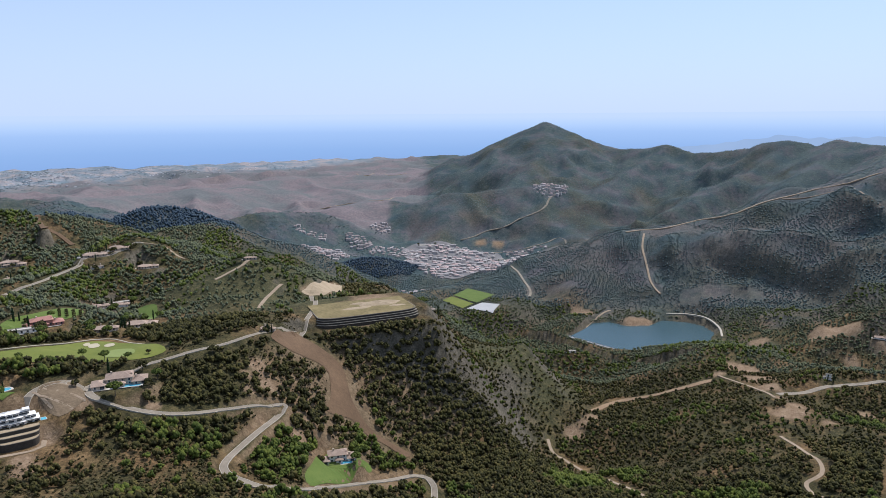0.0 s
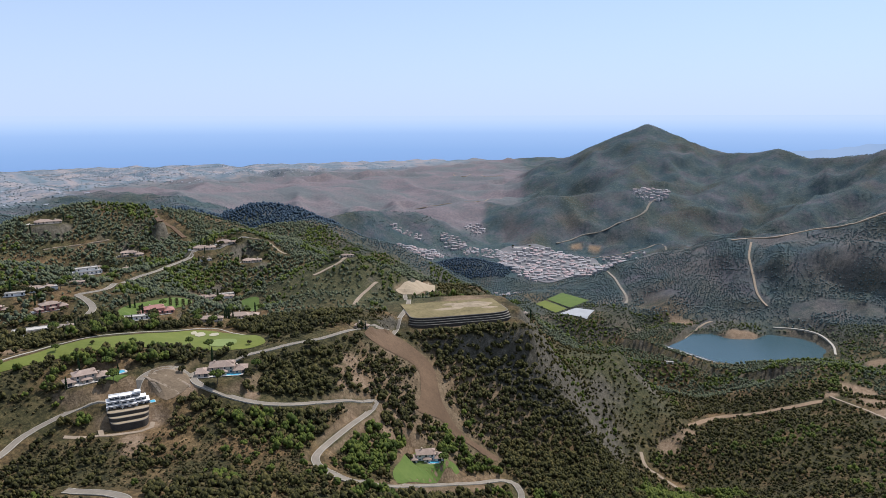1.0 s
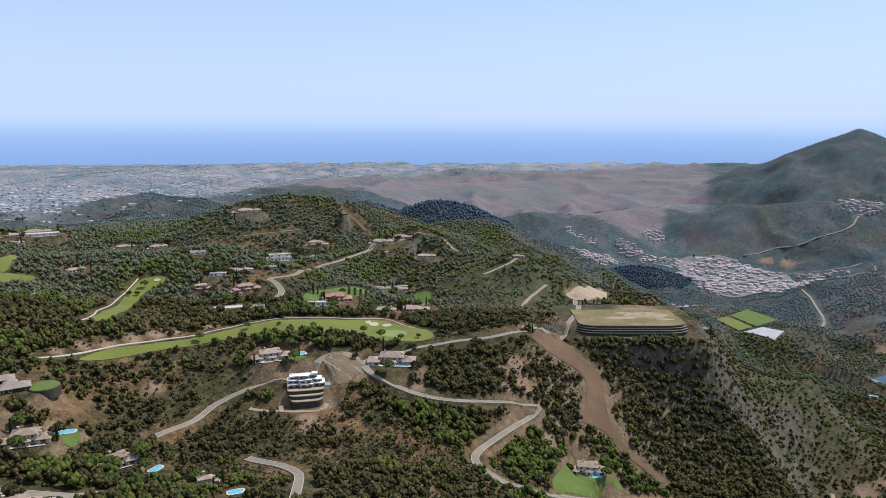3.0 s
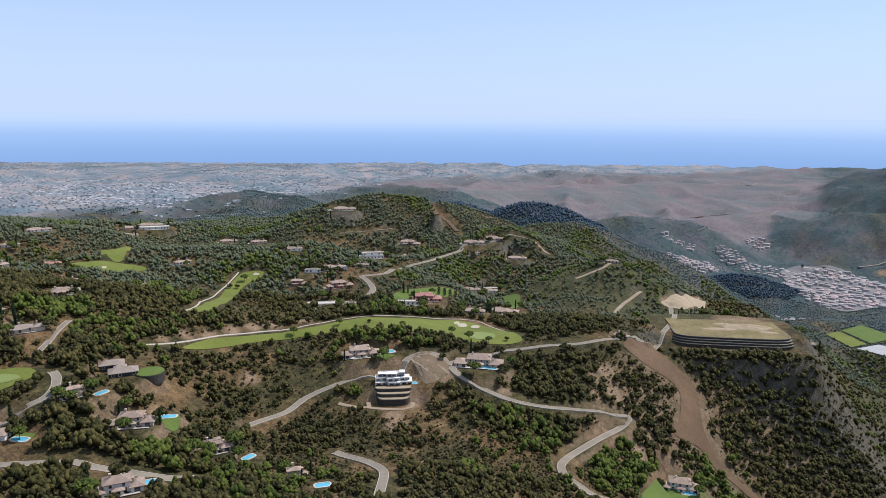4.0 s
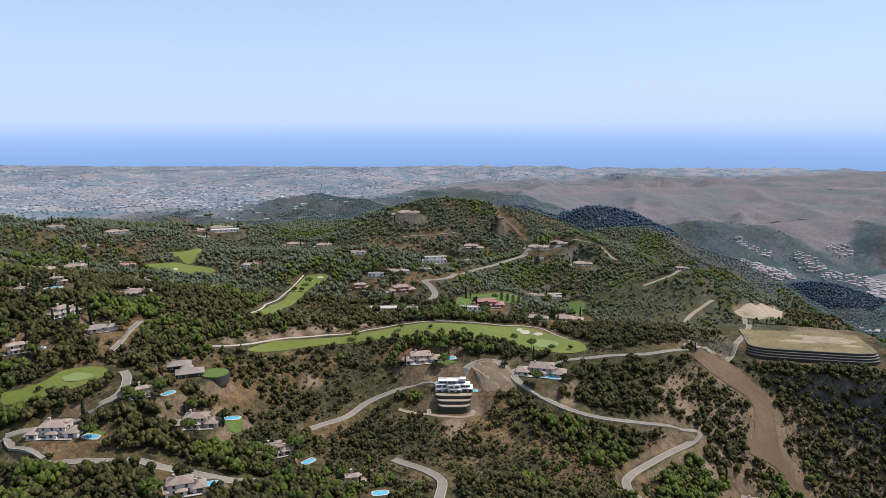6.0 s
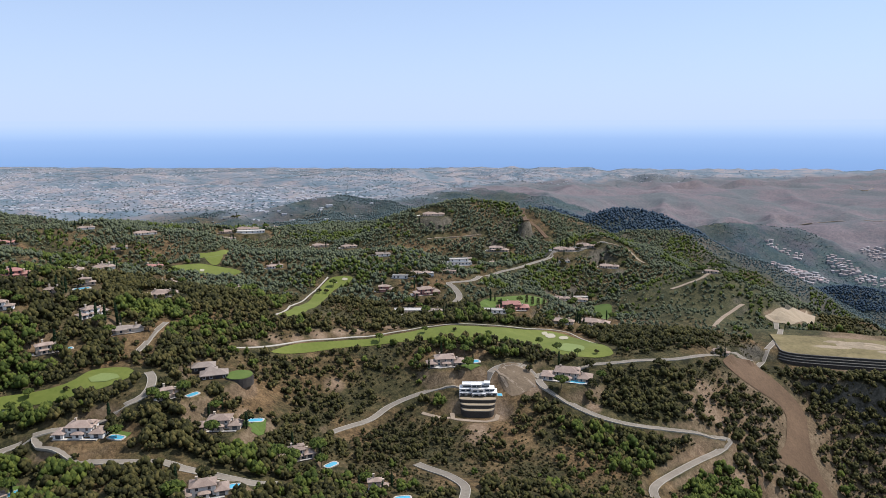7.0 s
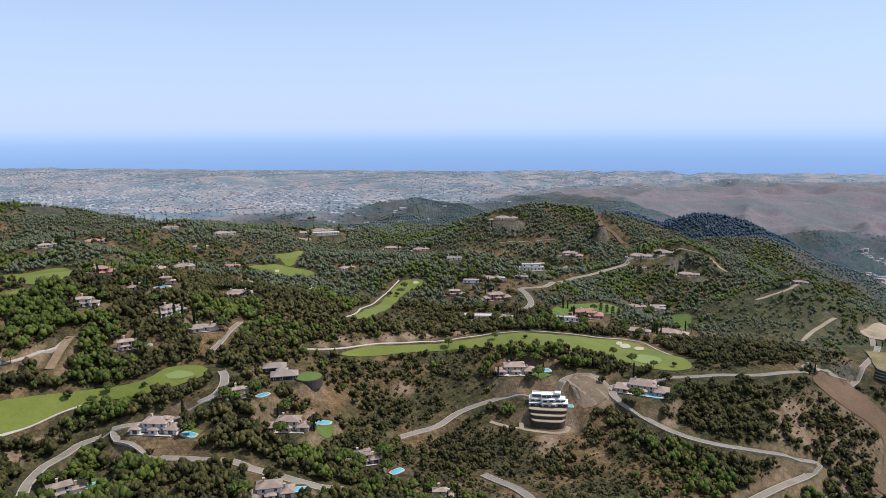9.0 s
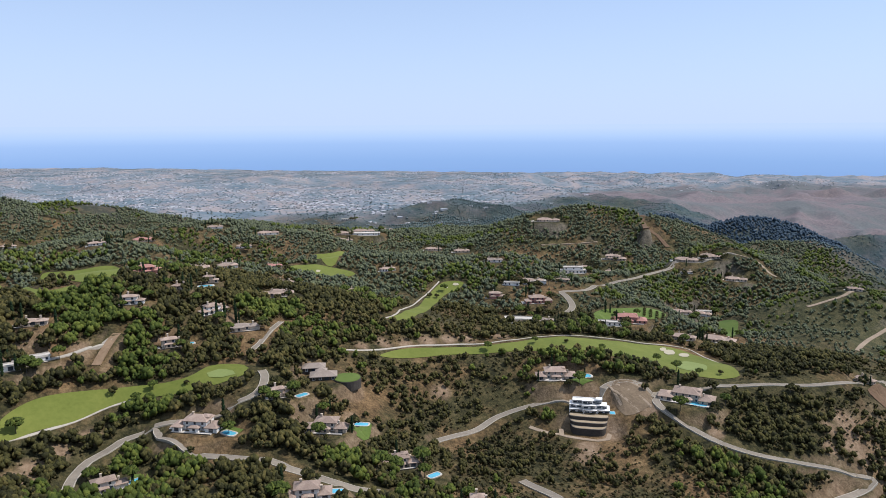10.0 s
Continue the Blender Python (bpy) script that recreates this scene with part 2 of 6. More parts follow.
def bare_height(x, y):
    """The land without cuttings and levelled plots."""
    x, y = np.asarray(x, float), np.asarray(y, float)
    z = base_level(x, y)
    if x.size < 500:
        hx, hy, reach, rise = HILL_ROWS.T
        z = z + (rise * np.exp(-((x[..., None] - hx) ** 2 + (y[..., None] - hy) ** 2) / (reach * reach))).sum(-1)
    else:
        for hx, hy, reach, rise in HILL_ROWS:
            z = z + rise * np.exp(-((x - hx) ** 2 + (y - hy) ** 2) / (reach * reach))
    r, az = np.hypot(x, y), np.degrees(np.arctan2(-x, y))
    beyond, off_crest = far_land(x, y)
    edge = np.interp(az, [-40, -14, 6, 12, 26, 34], [1050, 1080, 960, 660, 660, 760])
    k = np.clip((r - edge) / 130, 0, 1)
    k = k * k * (3 - 2 * k)
    z = z + (beyond - z) * k
    far = np.clip((r - 480) / 1000, 0, 1)
    calm = 1 - 0.85 * np.exp(-((x - 30) ** 2 + (y - 1890) ** 2) / 360.0 ** 2) - 0.9 * np.exp(-((x - 395) ** 2 + (y - 1230) ** 2) / 200.0 ** 2) - 0.85 * np.exp(-((x + 30) ** 2 + (y - 1500) ** 2) / 260.0 ** 2)
    far = far * np.maximum(calm, 0.1) * (1 - k * (1 - np.clip(off_crest / 100, 0.15, 1)))
    flat = np.clip((az - 34) / 10, 0, 0.6) * k
    out = np.clip((r - 2700) / 500, 0, 1)
    gully = np.abs(value_noise(x + 0.4 * y, y - 0.3 * x, 190, 3)) * 1.4 - 0.5 + np.abs(value_noise(x - 0.3 * y, y + 0.2 * x, 80, 4)) * 0.5
    z = z - gully * (3.0 + np.where(az < 3, 34.0, 22.0) * far) * (1 - 0.3 * out) * (1 - flat)
    z = z + value_noise(x, y, 85, 5) * (1.5 + 5 * far) * (1 - 0.7 * out)
    z = z + value_noise(x, y, 38, 6) * (0.9 + 2.2 * far) * (1 - 0.8 * out)
    z = z + value_noise(x, y, 16, 7) * (0.4 + 0.8 * far) * (1 - out)
    rolling = out * np.clip((4350 - r) / 900, 0.12, 1) * np.clip((off_crest - 150) / 300, 0, 1)
    z = z + rolling * (value_noise(x, y, 420, 8) * 30 + np.abs(value_noise(x, y, 210, 9)) * 26 - 10)
    return z


LAKE = np.array([(222, 1193), (262, 1243), (281, 1274), (316, 1285), (341, 1259), (384, 1261), (417, 1294), (460, 1282), (483, 1256), (488, 1211), (458, 1160), (375, 1132), (314, 1116), (285, 1122)], float)
LAKE_LEVEL = 212.0


def beside_lake(x, y, z):
    """Digs the reservoir's bed, raises its shore, and leaves the gorge open below the dam."""
    d, wet = np.full_like(x, 1e9), np.zeros(x.shape, bool)
    for (ax, ay), (bx, by) in zip(LAKE, np.roll(LAKE, -1, axis=0)):
        k = np.clip(((x - ax) * (bx - ax) + (y - ay) * (by - ay)) / ((bx - ax) ** 2 + (by - ay) ** 2), 0, 1)
        d = np.minimum(d, np.hypot(x - ax - k * (bx - ax), y - ay - k * (by - ay)))
        wet ^= ((ay > y) != (by > y)) & (x < (bx - ax) * (y - ay) / (by - ay + 1e-9) + ax)
    below = (x - 212) * 81 + (y - 1178) * 58 < -400
    shore = np.clip(z, LAKE_LEVEL + 1.2 + 0.10 * d - 0.35 * np.maximum(d - 40, 0), LAKE_LEVEL + 2.5 + 0.35 * d + 0.04 * np.maximum(d - 25, 0) ** 2)
    foot = np.minimum(z, 203 + 0.25 * np.maximum(d - 22, 0))
    return np.where(wet, np.minimum(z, LAKE_LEVEL - 0.6 - 0.3 * d), np.where(below, foot, shore))


def height(x, y):
    """The finished ground: the land with its levelled plots."""
    z = bare_height(x, y)
    x, y = np.asarray(x, float), np.asarray(y, float)
    if not z.ndim:
        return height(x[None], y[None])[0]
    near = (x > 60) & (x < 640) & (y > 950) & (y < 1450)
    if near.any():
        z[near] = beside_lake(x[near], y[near], z[near])
    rows = np.array(PADS) if PADS else np.zeros((0, 5))
    rows = rows[(rows[:, 0] + rows[:, 3] > x.min()) & (rows[:, 0] - rows[:, 3] < x.max()) & (rows[:, 1] + rows[:, 3] > y.min()) & (rows[:, 1] - rows[:, 3] < y.max())]
    for px, py, inner, outer, level in rows:
        near = (np.abs(x - px) < outer) & (np.abs(y - py) < outer)
        if near.any():
            d = np.hypot(x[near] - px, y[near] - py)
            k = np.clip((outer - d) / (outer - inner), 0, 1)
            k = k * k * (3 - 2 * k)
            z[near] = z[near] * (1 - k) + level * k
    return z


def pad(x, y, inner, outer, level=None):
    """Levels a round plot."""
    PADS.append((x, y, inner, outer, float(height(x, y)) if level is None else level))
    return PADS[-1][4]



# ---- materials ----
def ramp(nt, fac, stops):
    n = nt.nodes.new("ShaderNodeValToRGB")
    el = n.color_ramp.elements
    while len(el) < len(stops):
        el.new(0.5)
    for e, (p, c) in zip(el, stops):
        e.position, e.color = p, (*c, 1)
    nt.links.new(fac, n.inputs[0])
    return n.outputs[0]


def noise_tex(nt, scale, detail=4, rough=0.6, coords="Object"):
    tc = nt.nodes.new("ShaderNodeTexCoord")
    n = nt.nodes.new("ShaderNodeTexNoise")
    n.inputs["Scale"].default_value, n.inputs["Detail"].default_value, n.inputs["Roughness"].default_value = scale, detail, rough
    nt.links.new(tc.outputs[coords], n.inputs["Vector"])
    return n.outputs["Fac"]


def mix(nt, fac, a, b, mode="MIX"):
    n = nt.nodes.new("ShaderNodeMix")
    n.data_type, n.blend_type = "RGBA", mode
    for sock, val in ((n.inputs[0], fac), (n.inputs[6], a), (n.inputs[7], b)):
        if hasattr(val, "links"):
            nt.links.new(val, sock)
        else:
            sock.default_value = val if isinstance(val, float) else (*val, 1)
    return n.outputs[2]


def math_node(nt, op, a, b=0.5):
    n = nt.nodes.new("ShaderNodeMath")
    n.operation, n.use_clamp = op, op != "SUBTRACT"
    for sock, val in ((n.inputs[0], a), (n.inputs[1], b)):
        if hasattr(val, "links"):
            nt.links.new(val, sock)
        else:
            sock.default_value = val
    return n.outputs[0]


def material(name, rough=0.9, metal=0.0, spec=0.2):
    m = bpy.data.materials.new(name)
    m.use_nodes = True
    b = m.node_tree.nodes["Principled BSDF"]
    b.inputs["Roughness"].default_value, b.inputs["Metallic"].default_value = rough, metal
    b.inputs["Specular IOR Level"].default_value = spec
    return m, m.node_tree, b


def bump(nt, b, fac, strength, distance):
    n = nt.nodes.new("ShaderNodeBump")
    n.inputs["Strength"].default_value, n.inputs["Distance"].default_value = strength, distance
    nt.links.new(fac, n.inputs["Height"])
    nt.links.new(n.outputs[0], b.inputs["Normal"])


def mottled(name, low, high, scale=0.4, rough=0.9, spread=0.5, relief=0.0, per_object=0.0, spec=0.2, fine=None):
    """A surface of two shades with grain at two scales."""
    m, nt, b = material(name, rough, spec=spec)
    big = noise_tex(nt, scale, 5, 0.65)
    small = noise_tex(nt, fine or scale * 9, 3, 0.6)
    f = math_node(nt, "ADD", math_node(nt, "MULTIPLY", big, 0.6), math_node(nt, "MULTIPLY", small, 0.4))
    c = ramp(nt, f, [(0.5 - spread / 2.5, low), (0.5 + spread / 2.5, high)])
    if per_object:
        oi = nt.nodes.new("ShaderNodeObjectInfo")
        v = nt.nodes.new("ShaderNodeMapRange")
        v.inputs[3].default_value, v.inputs[4].default_value = 1 - per_object, 1 + per_object
        nt.links.new(oi.outputs["Random"], v.inputs[0])
        h = nt.nodes.new("ShaderNodeHueSaturation")
        nt.links.new(v.outputs[0], h.inputs["Value"])
        nt.links.new(c, h.inputs["Color"])
        c = h.outputs[0]
    nt.links.new(c, b.inputs["Base Color"])
    if relief:
        bump(nt, b, small, 0.6, relief)
    return m


def island_leaves(name, stops, rough=0.85, grain=0.34, relief=0.5):
    """Foliage whose shade changes from clump to clump and from spray to spray."""
    m, nt, b = material(name, rough, spec=0.12)
    g = nt.nodes.new("ShaderNodeNewGeometry")
    sprays = noise_tex(nt, 1.5, 4, 0.75)
    stand = noise_tex(nt, 0.012, 4, 0.6)
    f = math_node(nt, "ADD", math_node(nt, "MULTIPLY", g.outputs["Random Per Island"], 0.38),
                  math_node(nt, "ADD", math_node(nt, "MULTIPLY", stand, 0.4), math_node(nt, "MULTIPLY", sprays, grain)))
    nt.links.new(ramp(nt, f, stops), b.inputs["Base Color"])
    if relief:
        bump(nt, b, sprays, 1.0, relief)
    return m


def ground_material():
    """Dry earth, straw and low scrub, by the kind of ground that the sheet carries as attributes. The far kinds have
    haze painted into their colours.
    """
    m, nt, b = material("dry_ground", 0.95, spec=0.1)

    def attr(n):
        a = nt.nodes.new("ShaderNodeAttribute")
        a.attribute_name = n
        return a.outputs["Fac"]
    patch = noise_tex(nt, 0.02, 6, 0.65)
    mid = noise_tex(nt, 0.11, 5, 0.7)
    fine = noise_tex(nt, 0.5, 4, 0.75)
    blend = math_node(nt, "ADD", math_node(nt, "MULTIPLY", mid, 0.5), math_node(nt, "MULTIPLY", fine, 0.5))
    straw = ramp(nt, blend, [(0.38, (0.036, 0.025, 0.013)), (0.5, (0.118, 0.073, 0.034)), (0.63, (0.225, 0.145, 0.07))])
    scrub = ramp(nt, blend, [(0.39, (0.016, 0.016, 0.008)), (0.5, (0.046, 0.041, 0.017)), (0.62, (0.105, 0.082, 0.037))])
    near = mix(nt, ramp(nt, patch, [(0.46, (0, 0, 0)), (0.63, (1, 1, 1))]), scrub, straw)
    broad = noise_tex(nt, 0.011, 6, 0.7)
    # Haze is painted into the heath, scrub and coast ramps as blue-grey tones.
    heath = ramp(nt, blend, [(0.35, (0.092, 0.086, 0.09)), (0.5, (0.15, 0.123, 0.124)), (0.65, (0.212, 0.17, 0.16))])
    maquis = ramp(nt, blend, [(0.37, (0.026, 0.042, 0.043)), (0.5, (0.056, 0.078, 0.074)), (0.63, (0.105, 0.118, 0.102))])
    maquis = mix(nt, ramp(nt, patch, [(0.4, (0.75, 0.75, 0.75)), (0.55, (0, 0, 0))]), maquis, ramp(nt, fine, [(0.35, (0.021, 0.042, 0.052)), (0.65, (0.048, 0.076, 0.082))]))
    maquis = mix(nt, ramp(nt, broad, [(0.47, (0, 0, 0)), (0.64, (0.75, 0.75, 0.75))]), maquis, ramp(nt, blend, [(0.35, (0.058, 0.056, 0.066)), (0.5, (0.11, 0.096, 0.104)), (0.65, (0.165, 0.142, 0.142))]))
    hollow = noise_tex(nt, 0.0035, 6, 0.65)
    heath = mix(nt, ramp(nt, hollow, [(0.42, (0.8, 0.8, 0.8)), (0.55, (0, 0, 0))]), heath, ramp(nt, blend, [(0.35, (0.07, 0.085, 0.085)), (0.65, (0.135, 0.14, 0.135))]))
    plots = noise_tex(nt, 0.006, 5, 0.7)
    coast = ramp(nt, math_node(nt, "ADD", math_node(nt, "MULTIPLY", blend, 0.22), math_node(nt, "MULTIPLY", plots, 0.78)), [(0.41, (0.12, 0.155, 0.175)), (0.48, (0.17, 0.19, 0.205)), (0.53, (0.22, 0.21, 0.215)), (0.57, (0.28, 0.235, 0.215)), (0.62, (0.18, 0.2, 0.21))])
    earth = ramp(nt, blend, [(0.33, (0.11, 0.072, 0.042)), (0.5, (0.2, 0.135, 0.082)), (0.68, (0.31, 0.225, 0.15))])
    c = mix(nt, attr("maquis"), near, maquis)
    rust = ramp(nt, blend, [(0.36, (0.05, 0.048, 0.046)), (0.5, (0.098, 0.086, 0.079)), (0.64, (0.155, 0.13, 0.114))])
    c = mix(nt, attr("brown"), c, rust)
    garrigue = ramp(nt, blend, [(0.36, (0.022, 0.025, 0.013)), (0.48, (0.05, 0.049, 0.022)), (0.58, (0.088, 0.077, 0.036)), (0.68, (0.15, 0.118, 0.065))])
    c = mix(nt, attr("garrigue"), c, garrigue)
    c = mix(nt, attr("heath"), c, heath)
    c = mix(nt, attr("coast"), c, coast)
    rock = ramp(nt, blend, [(0.37, (0.034, 0.031, 0.022)), (0.5, (0.085, 0.073, 0.052)), (0.65, (0.175, 0.148, 0.11))])
    c = mix(nt, attr("rock"), c, rock)
    c = mix(nt, attr("earth"), c, earth)
    nt.links.new(c, b.inputs["Base Color"])
    bump(nt, b, fine, 0.8, 1.2)
    return m


M_GROUND = ground_material()
M_ASPHALT = mottled("worn_asphalt", (0.15, 0.124, 0.093), (0.26, 0.217, 0.163), 0.08, 0.9)
M_TRACK = mottled("dusty_track", (0.19, 0.14, 0.092), (0.32, 0.245, 0.17), 0.1, 0.95)
M_KERB = mottled("pale_kerb", (0.3, 0.26, 0.2), (0.42, 0.37, 0.3), 0.5)
M_FAIRWAY = mottled("mown_fairway", (0.086, 0.106, 0.016), (0.148, 0.158, 0.031), 0.03, 0.9, fine=0.4)
M_GREEN = mottled("putting_green", (0.15, 0.18, 0.052), (0.19, 0.22, 0.07), 0.1, 0.9)
M_LAWN = mottled("watered_lawn", (0.06, 0.096, 0.016), (0.11, 0.142, 0.03), 0.08, 0.9)
M_SAND = mottled("bunker_sand", (0.3, 0.26, 0.17), (0.4, 0.35, 0.25), 0.3, 0.95)
M_EARTH = mottled("bare_earth", (0.15, 0.096, 0.055), (0.28, 0.19, 0.115), 0.06, 0.95, relief=0.5)
M_BREAK = mottled("red_brown_soil", (0.07, 0.043, 0.024), (0.165, 0.103, 0.058), 0.05, 0.95, relief=0.5, fine=0.6)
M_FAN = mottled("dry_brown_soil", (0.09, 0.062, 0.037), (0.2, 0.145, 0.09), 0.06, 0.95, relief=0.4, fine=0.7)
M_WHITE = mottled("white_render", (0.6, 0.57, 0.52), (0.76, 0.73, 0.68), 0.15, 0.9, per_object=0.06)
M_CREAM = mottled("cream_render", (0.42, 0.33, 0.24), (0.56, 0.46, 0.36), 0.15, 0.9, per_object=0.08)
M_PINK = mottled("terracotta_render", (0.32, 0.15, 0.12), (0.40, 0.20, 0.16), 0.15, 0.9)
M_ROOF = mottled("weathered_clay_tile", (0.2, 0.14, 0.105), (0.38, 0.285, 0.22), 0.25, 0.9, per_object=0.15)
M_ROOF_BROWN = mottled("brown_tile", (0.17, 0.13, 0.10), (0.29, 0.235, 0.19), 0.25, 0.9, per_object=0.1)
M_ROOF_RED = mottled("red_tile", (0.28, 0.13, 0.10), (0.38, 0.2, 0.16), 0.25, 0.9)
M_STONE = mottled("dark_stone_wall", (0.035, 0.03, 0.026), (0.08, 0.068, 0.055), 0.3, 0.95)
M_PAVING = mottled("pale_paving", (0.36, 0.32, 0.27), (0.52, 0.47, 0.4), 0.2, 0.9)
M_STREET = mottled("town_paving", (0.11, 0.105, 0.10), (0.2, 0.185, 0.18), 0.05, 0.9)
M_SAND_LOT = mottled("sandy_ground", (0.24, 0.18, 0.11), (0.36, 0.28, 0.185), 0.08, 0.95)
M_STRAW = mottled("dry_grass", (0.085, 0.068, 0.028), (0.24, 0.185, 0.085), 0.05, 0.95, relief=0.3)
M_LEDGE = mottled("weathered_ledge", (0.13, 0.115, 0.09), (0.22, 0.19, 0.15), 0.2)
M_CONCRETE = mottled("pale_concrete", (0.27, 0.265, 0.255), (0.38, 0.37, 0.36), 0.05, 0.9)


def glossy(name, colour, rough, spec=0.5):
    m, nt, b = material(name, rough, spec=spec)
    f = noise_tex(nt, 0.5, 3)
    nt.links.new(ramp(nt, f, [(0.3, tuple(c * 0.85 for c in colour)), (0.7, colour)]), b.inputs["Base Color"])
    bump(nt, b, noise_tex(nt, 2.5, 2), 0.08, 0.05)
    return m


M_POOL = glossy("pool_water", (0.11, 0.4, 0.52), 0.08)
M_LAKE = glossy("reservoir_water", (0.035, 0.072, 0.082), 0.25, 0.3)
M_GLASS = glossy("window_glass", (0.03, 0.04, 0.055), 0.08, 0.7)


# ---- the plan: roads, plots, clearings ----
ROADS, LAWNS, VILLAS, POOLS, BARE = [], [], [], [], []
CELL, GX, GY = 2.0, -1300.0, -100.0
TAKEN = np.zeros((1300, 1450), bool)     # where no tree stands


def take(x, y, reach):
    i0, i1 = int((x - reach - GX) / CELL), int((x + reach - GX) / CELL) + 1
    j0, j1 = int((y - reach - GY) / CELL), int((y + reach - GY) / CELL) + 1
    if i0 < 0 or j0 < 0 or i1 > TAKEN.shape[0] or j1 > TAKEN.shape[1]:
        return
    i, j = np.mgrid[i0:i1, j0:j1]
    TAKEN[i0:i1, j0:j1] |= (i * CELL + GX - x) ** 2 + (j * CELL + GY - y) ** 2 < reach * reach


def is_free(x, y):
    i, j = ((x - GX) / CELL).astype(int), ((y - GY) / CELL).astype(int)
    ok = (i >= 0) & (j >= 0) & (i < TAKEN.shape[0]) & (j < TAKEN.shape[1])
    return ~(ok & TAKEN[np.clip(i, 0, TAKEN.shape[0] - 1), np.clip(j, 0, TAKEN.shape[1] - 1)])


def smooth_line(points, step, closed=False):
    """A Catmull-Rom line through the points, with about even steps."""
    p = np.array(points, float)
    p = np.vstack([p[-1:], p, p[:2]]) if closed else np.vstack([2 * p[0] - p[1], p, 2 * p[-1] - p[-2]])
    out = []
    for a, b, c, d in zip(p, p[1:], p[2:], p[3:]):
        n = max(1, int(np.hypot(*(c - b)) / step))
        for u in np.arange(n) / n:
            out.append(0.5 * (2 * b + (c - a) * u + (2 * a - 5 * b + 4 * c - d) * u * u + (3 * b - a - 3 * c + d) * u ** 3))
    if not closed:
        out.append(p[-2])
    return np.array(out)


def road(name, label, width, mat, *points):
    """Lays a road line and cuts it into the slope."""
    far = math.hypot(*points[0]) > 1300
    line = smooth_line(points, 8 if far else 4)
    z = bare_height(line[:, 0], line[:, 1])
    k = np.ones(7) / 7
    if len(z) > 8:
        z = np.convolve(np.pad(z, 3, mode="edge"), k, mode="valid")
    for (x, y), level in zip(line, z):
        if width > 3:
            PADS.append((x, y, width * 0.6, width * 0.9 + 3, level))
        take(x, y, width * 0.5 + 2.0)
    ROADS.append((name, label, width, mat, line))


def bare(x, y, reach):
    BARE.append((x, y, reach * 1.1))


def inside(poly, x, y):
    c = np.zeros(np.shape(x), bool)
    for (ax, ay), (bx, by) in zip(poly, np.roll(poly, -1, axis=0)):
        c ^= ((ay > y) != (by > y)) & (x < (bx - ax) * (y - ay) / (by - ay + 1e-9) + ax)
    return c


def lawn(name, label, mat, lift, *points):
    outline = smooth_line(points, 4, True) if len(points) > 4 else np.vstack([np.linspace(a, b, 12)[:-1] for a, b in zip(np.array(points, float), np.roll(np.array(points, float), -1, axis=0))])
    LAWNS.append((name, label, mat, lift, outline))
    i, j = np.mgrid[0:TAKEN.shape[0], 0:TAKEN.shape[1]]
    lo, hi = outline.min(0), outline.max(0)
    a, b = int((lo[0] - GX) / CELL), int((hi[0] - GX) / CELL) + 1
    c, d = int((lo[1] - GY) / CELL), int((hi[1] - GY) / CELL) + 1
    a, c = max(a, 0), max(c, 0)
    TAKEN[a:b, c:d] |= inside(outline, i[a:b, c:d] * CELL + GX, j[a:b, c:d] * CELL + GY)


def villa(x, y, width, turn, floors, roof, wall, style, label):
    level = pad(x, y, width * 0.55, width * 0.8 + 3)
    take(x, y, width * (0.62 if math.hypot(x, y) < 560 else 0.68))
    VILLAS.append((x, y, level, width, turn, floors, roof, wall, style, label))


def pool(x, y, length, turn):
    pad(x, y, max(length, 7) * 0.7, max(length, 7) * 1.1 + 2)
    POOLS.append((x, y, max(length, 7), turn))
    take(x, y, max(length, 7) * 0.8)


road("estate_road", "winding pale asphalt estate road on the hillside", 4.3, M_ASPHALT, (-8, 483), (-10, 502), (-23, 506), (-58, 451), (-79, 399), (-100, 371), (-118, 368), (-129, 377), (-129, 396), (-124, 427), (-116, 464), (-116, 474), (-128, 460), (-150, 431), (-173, 416), (-200, 413), (-220, 415), (-231, 427), (-230, 424), (-247, 428), (-257, 417), (-259, 401), (-270, 389), (-286, 372), (-296, 350), (-295, 328), (-296, 314), (-296, 295))
road("estate_road", "asphalt road climbing to the gatehouse", 3.8, M_ASPHALT, (-232, 428), (-227, 441), (-208, 467), (-188, 488), (-165, 511), (-149, 547), (-142, 583), (-132, 579), (-128, 639), (-131, 692), (-148, 756))
road("estate_road", "grey asphalt road curving between villas", 4.3, M_ASPHALT, (-341, 109), (-354, 116), (-364, 126), (-366, 135), (-370, 147), (-369, 154), (-367, 160), (-357, 159), (-345, 161), (-331, 165), (-319, 173), (-310, 179), (-300, 189), (-290, 193), (-278, 201), (-270, 206), (-262, 211), (-253, 219))
road("estate_road", "grey asphalt side road between trees", 4.2, M_ASPHALT, (-368, 160), (-361, 175), (-353, 194), (-349, 205), (-352, 214), (-362, 222), (-371, 225))
road("estate_road", "asphalt road with a tight bend", 4.2, M_ASPHALT, (-233, 298), (-222, 296), (-206, 292), (-190, 283), (-180, 268), (-172, 253))
road("ridge_road", "pale road along the villa ridge", 5, M_ASPHALT, (-368, 513), (-373, 532), (-392, 550), (-407, 561), (-403, 572), (-401, 584), (-404, 606), (-432, 664), (-434, 684), (-433, 698), (-431, 714), (-434, 737), (-438, 767), (-439, 791), (-437, 815), (-436, 840), (-423, 845), (-415, 854), (-409, 866), (-406, 886), (-406, 900), (-394, 907))
road("dirt_track", "dirt track running down the ridge", 3.4, M_TRACK, (-394, 907), (-383, 911), (-374, 921), (-357, 912), (-341, 905))
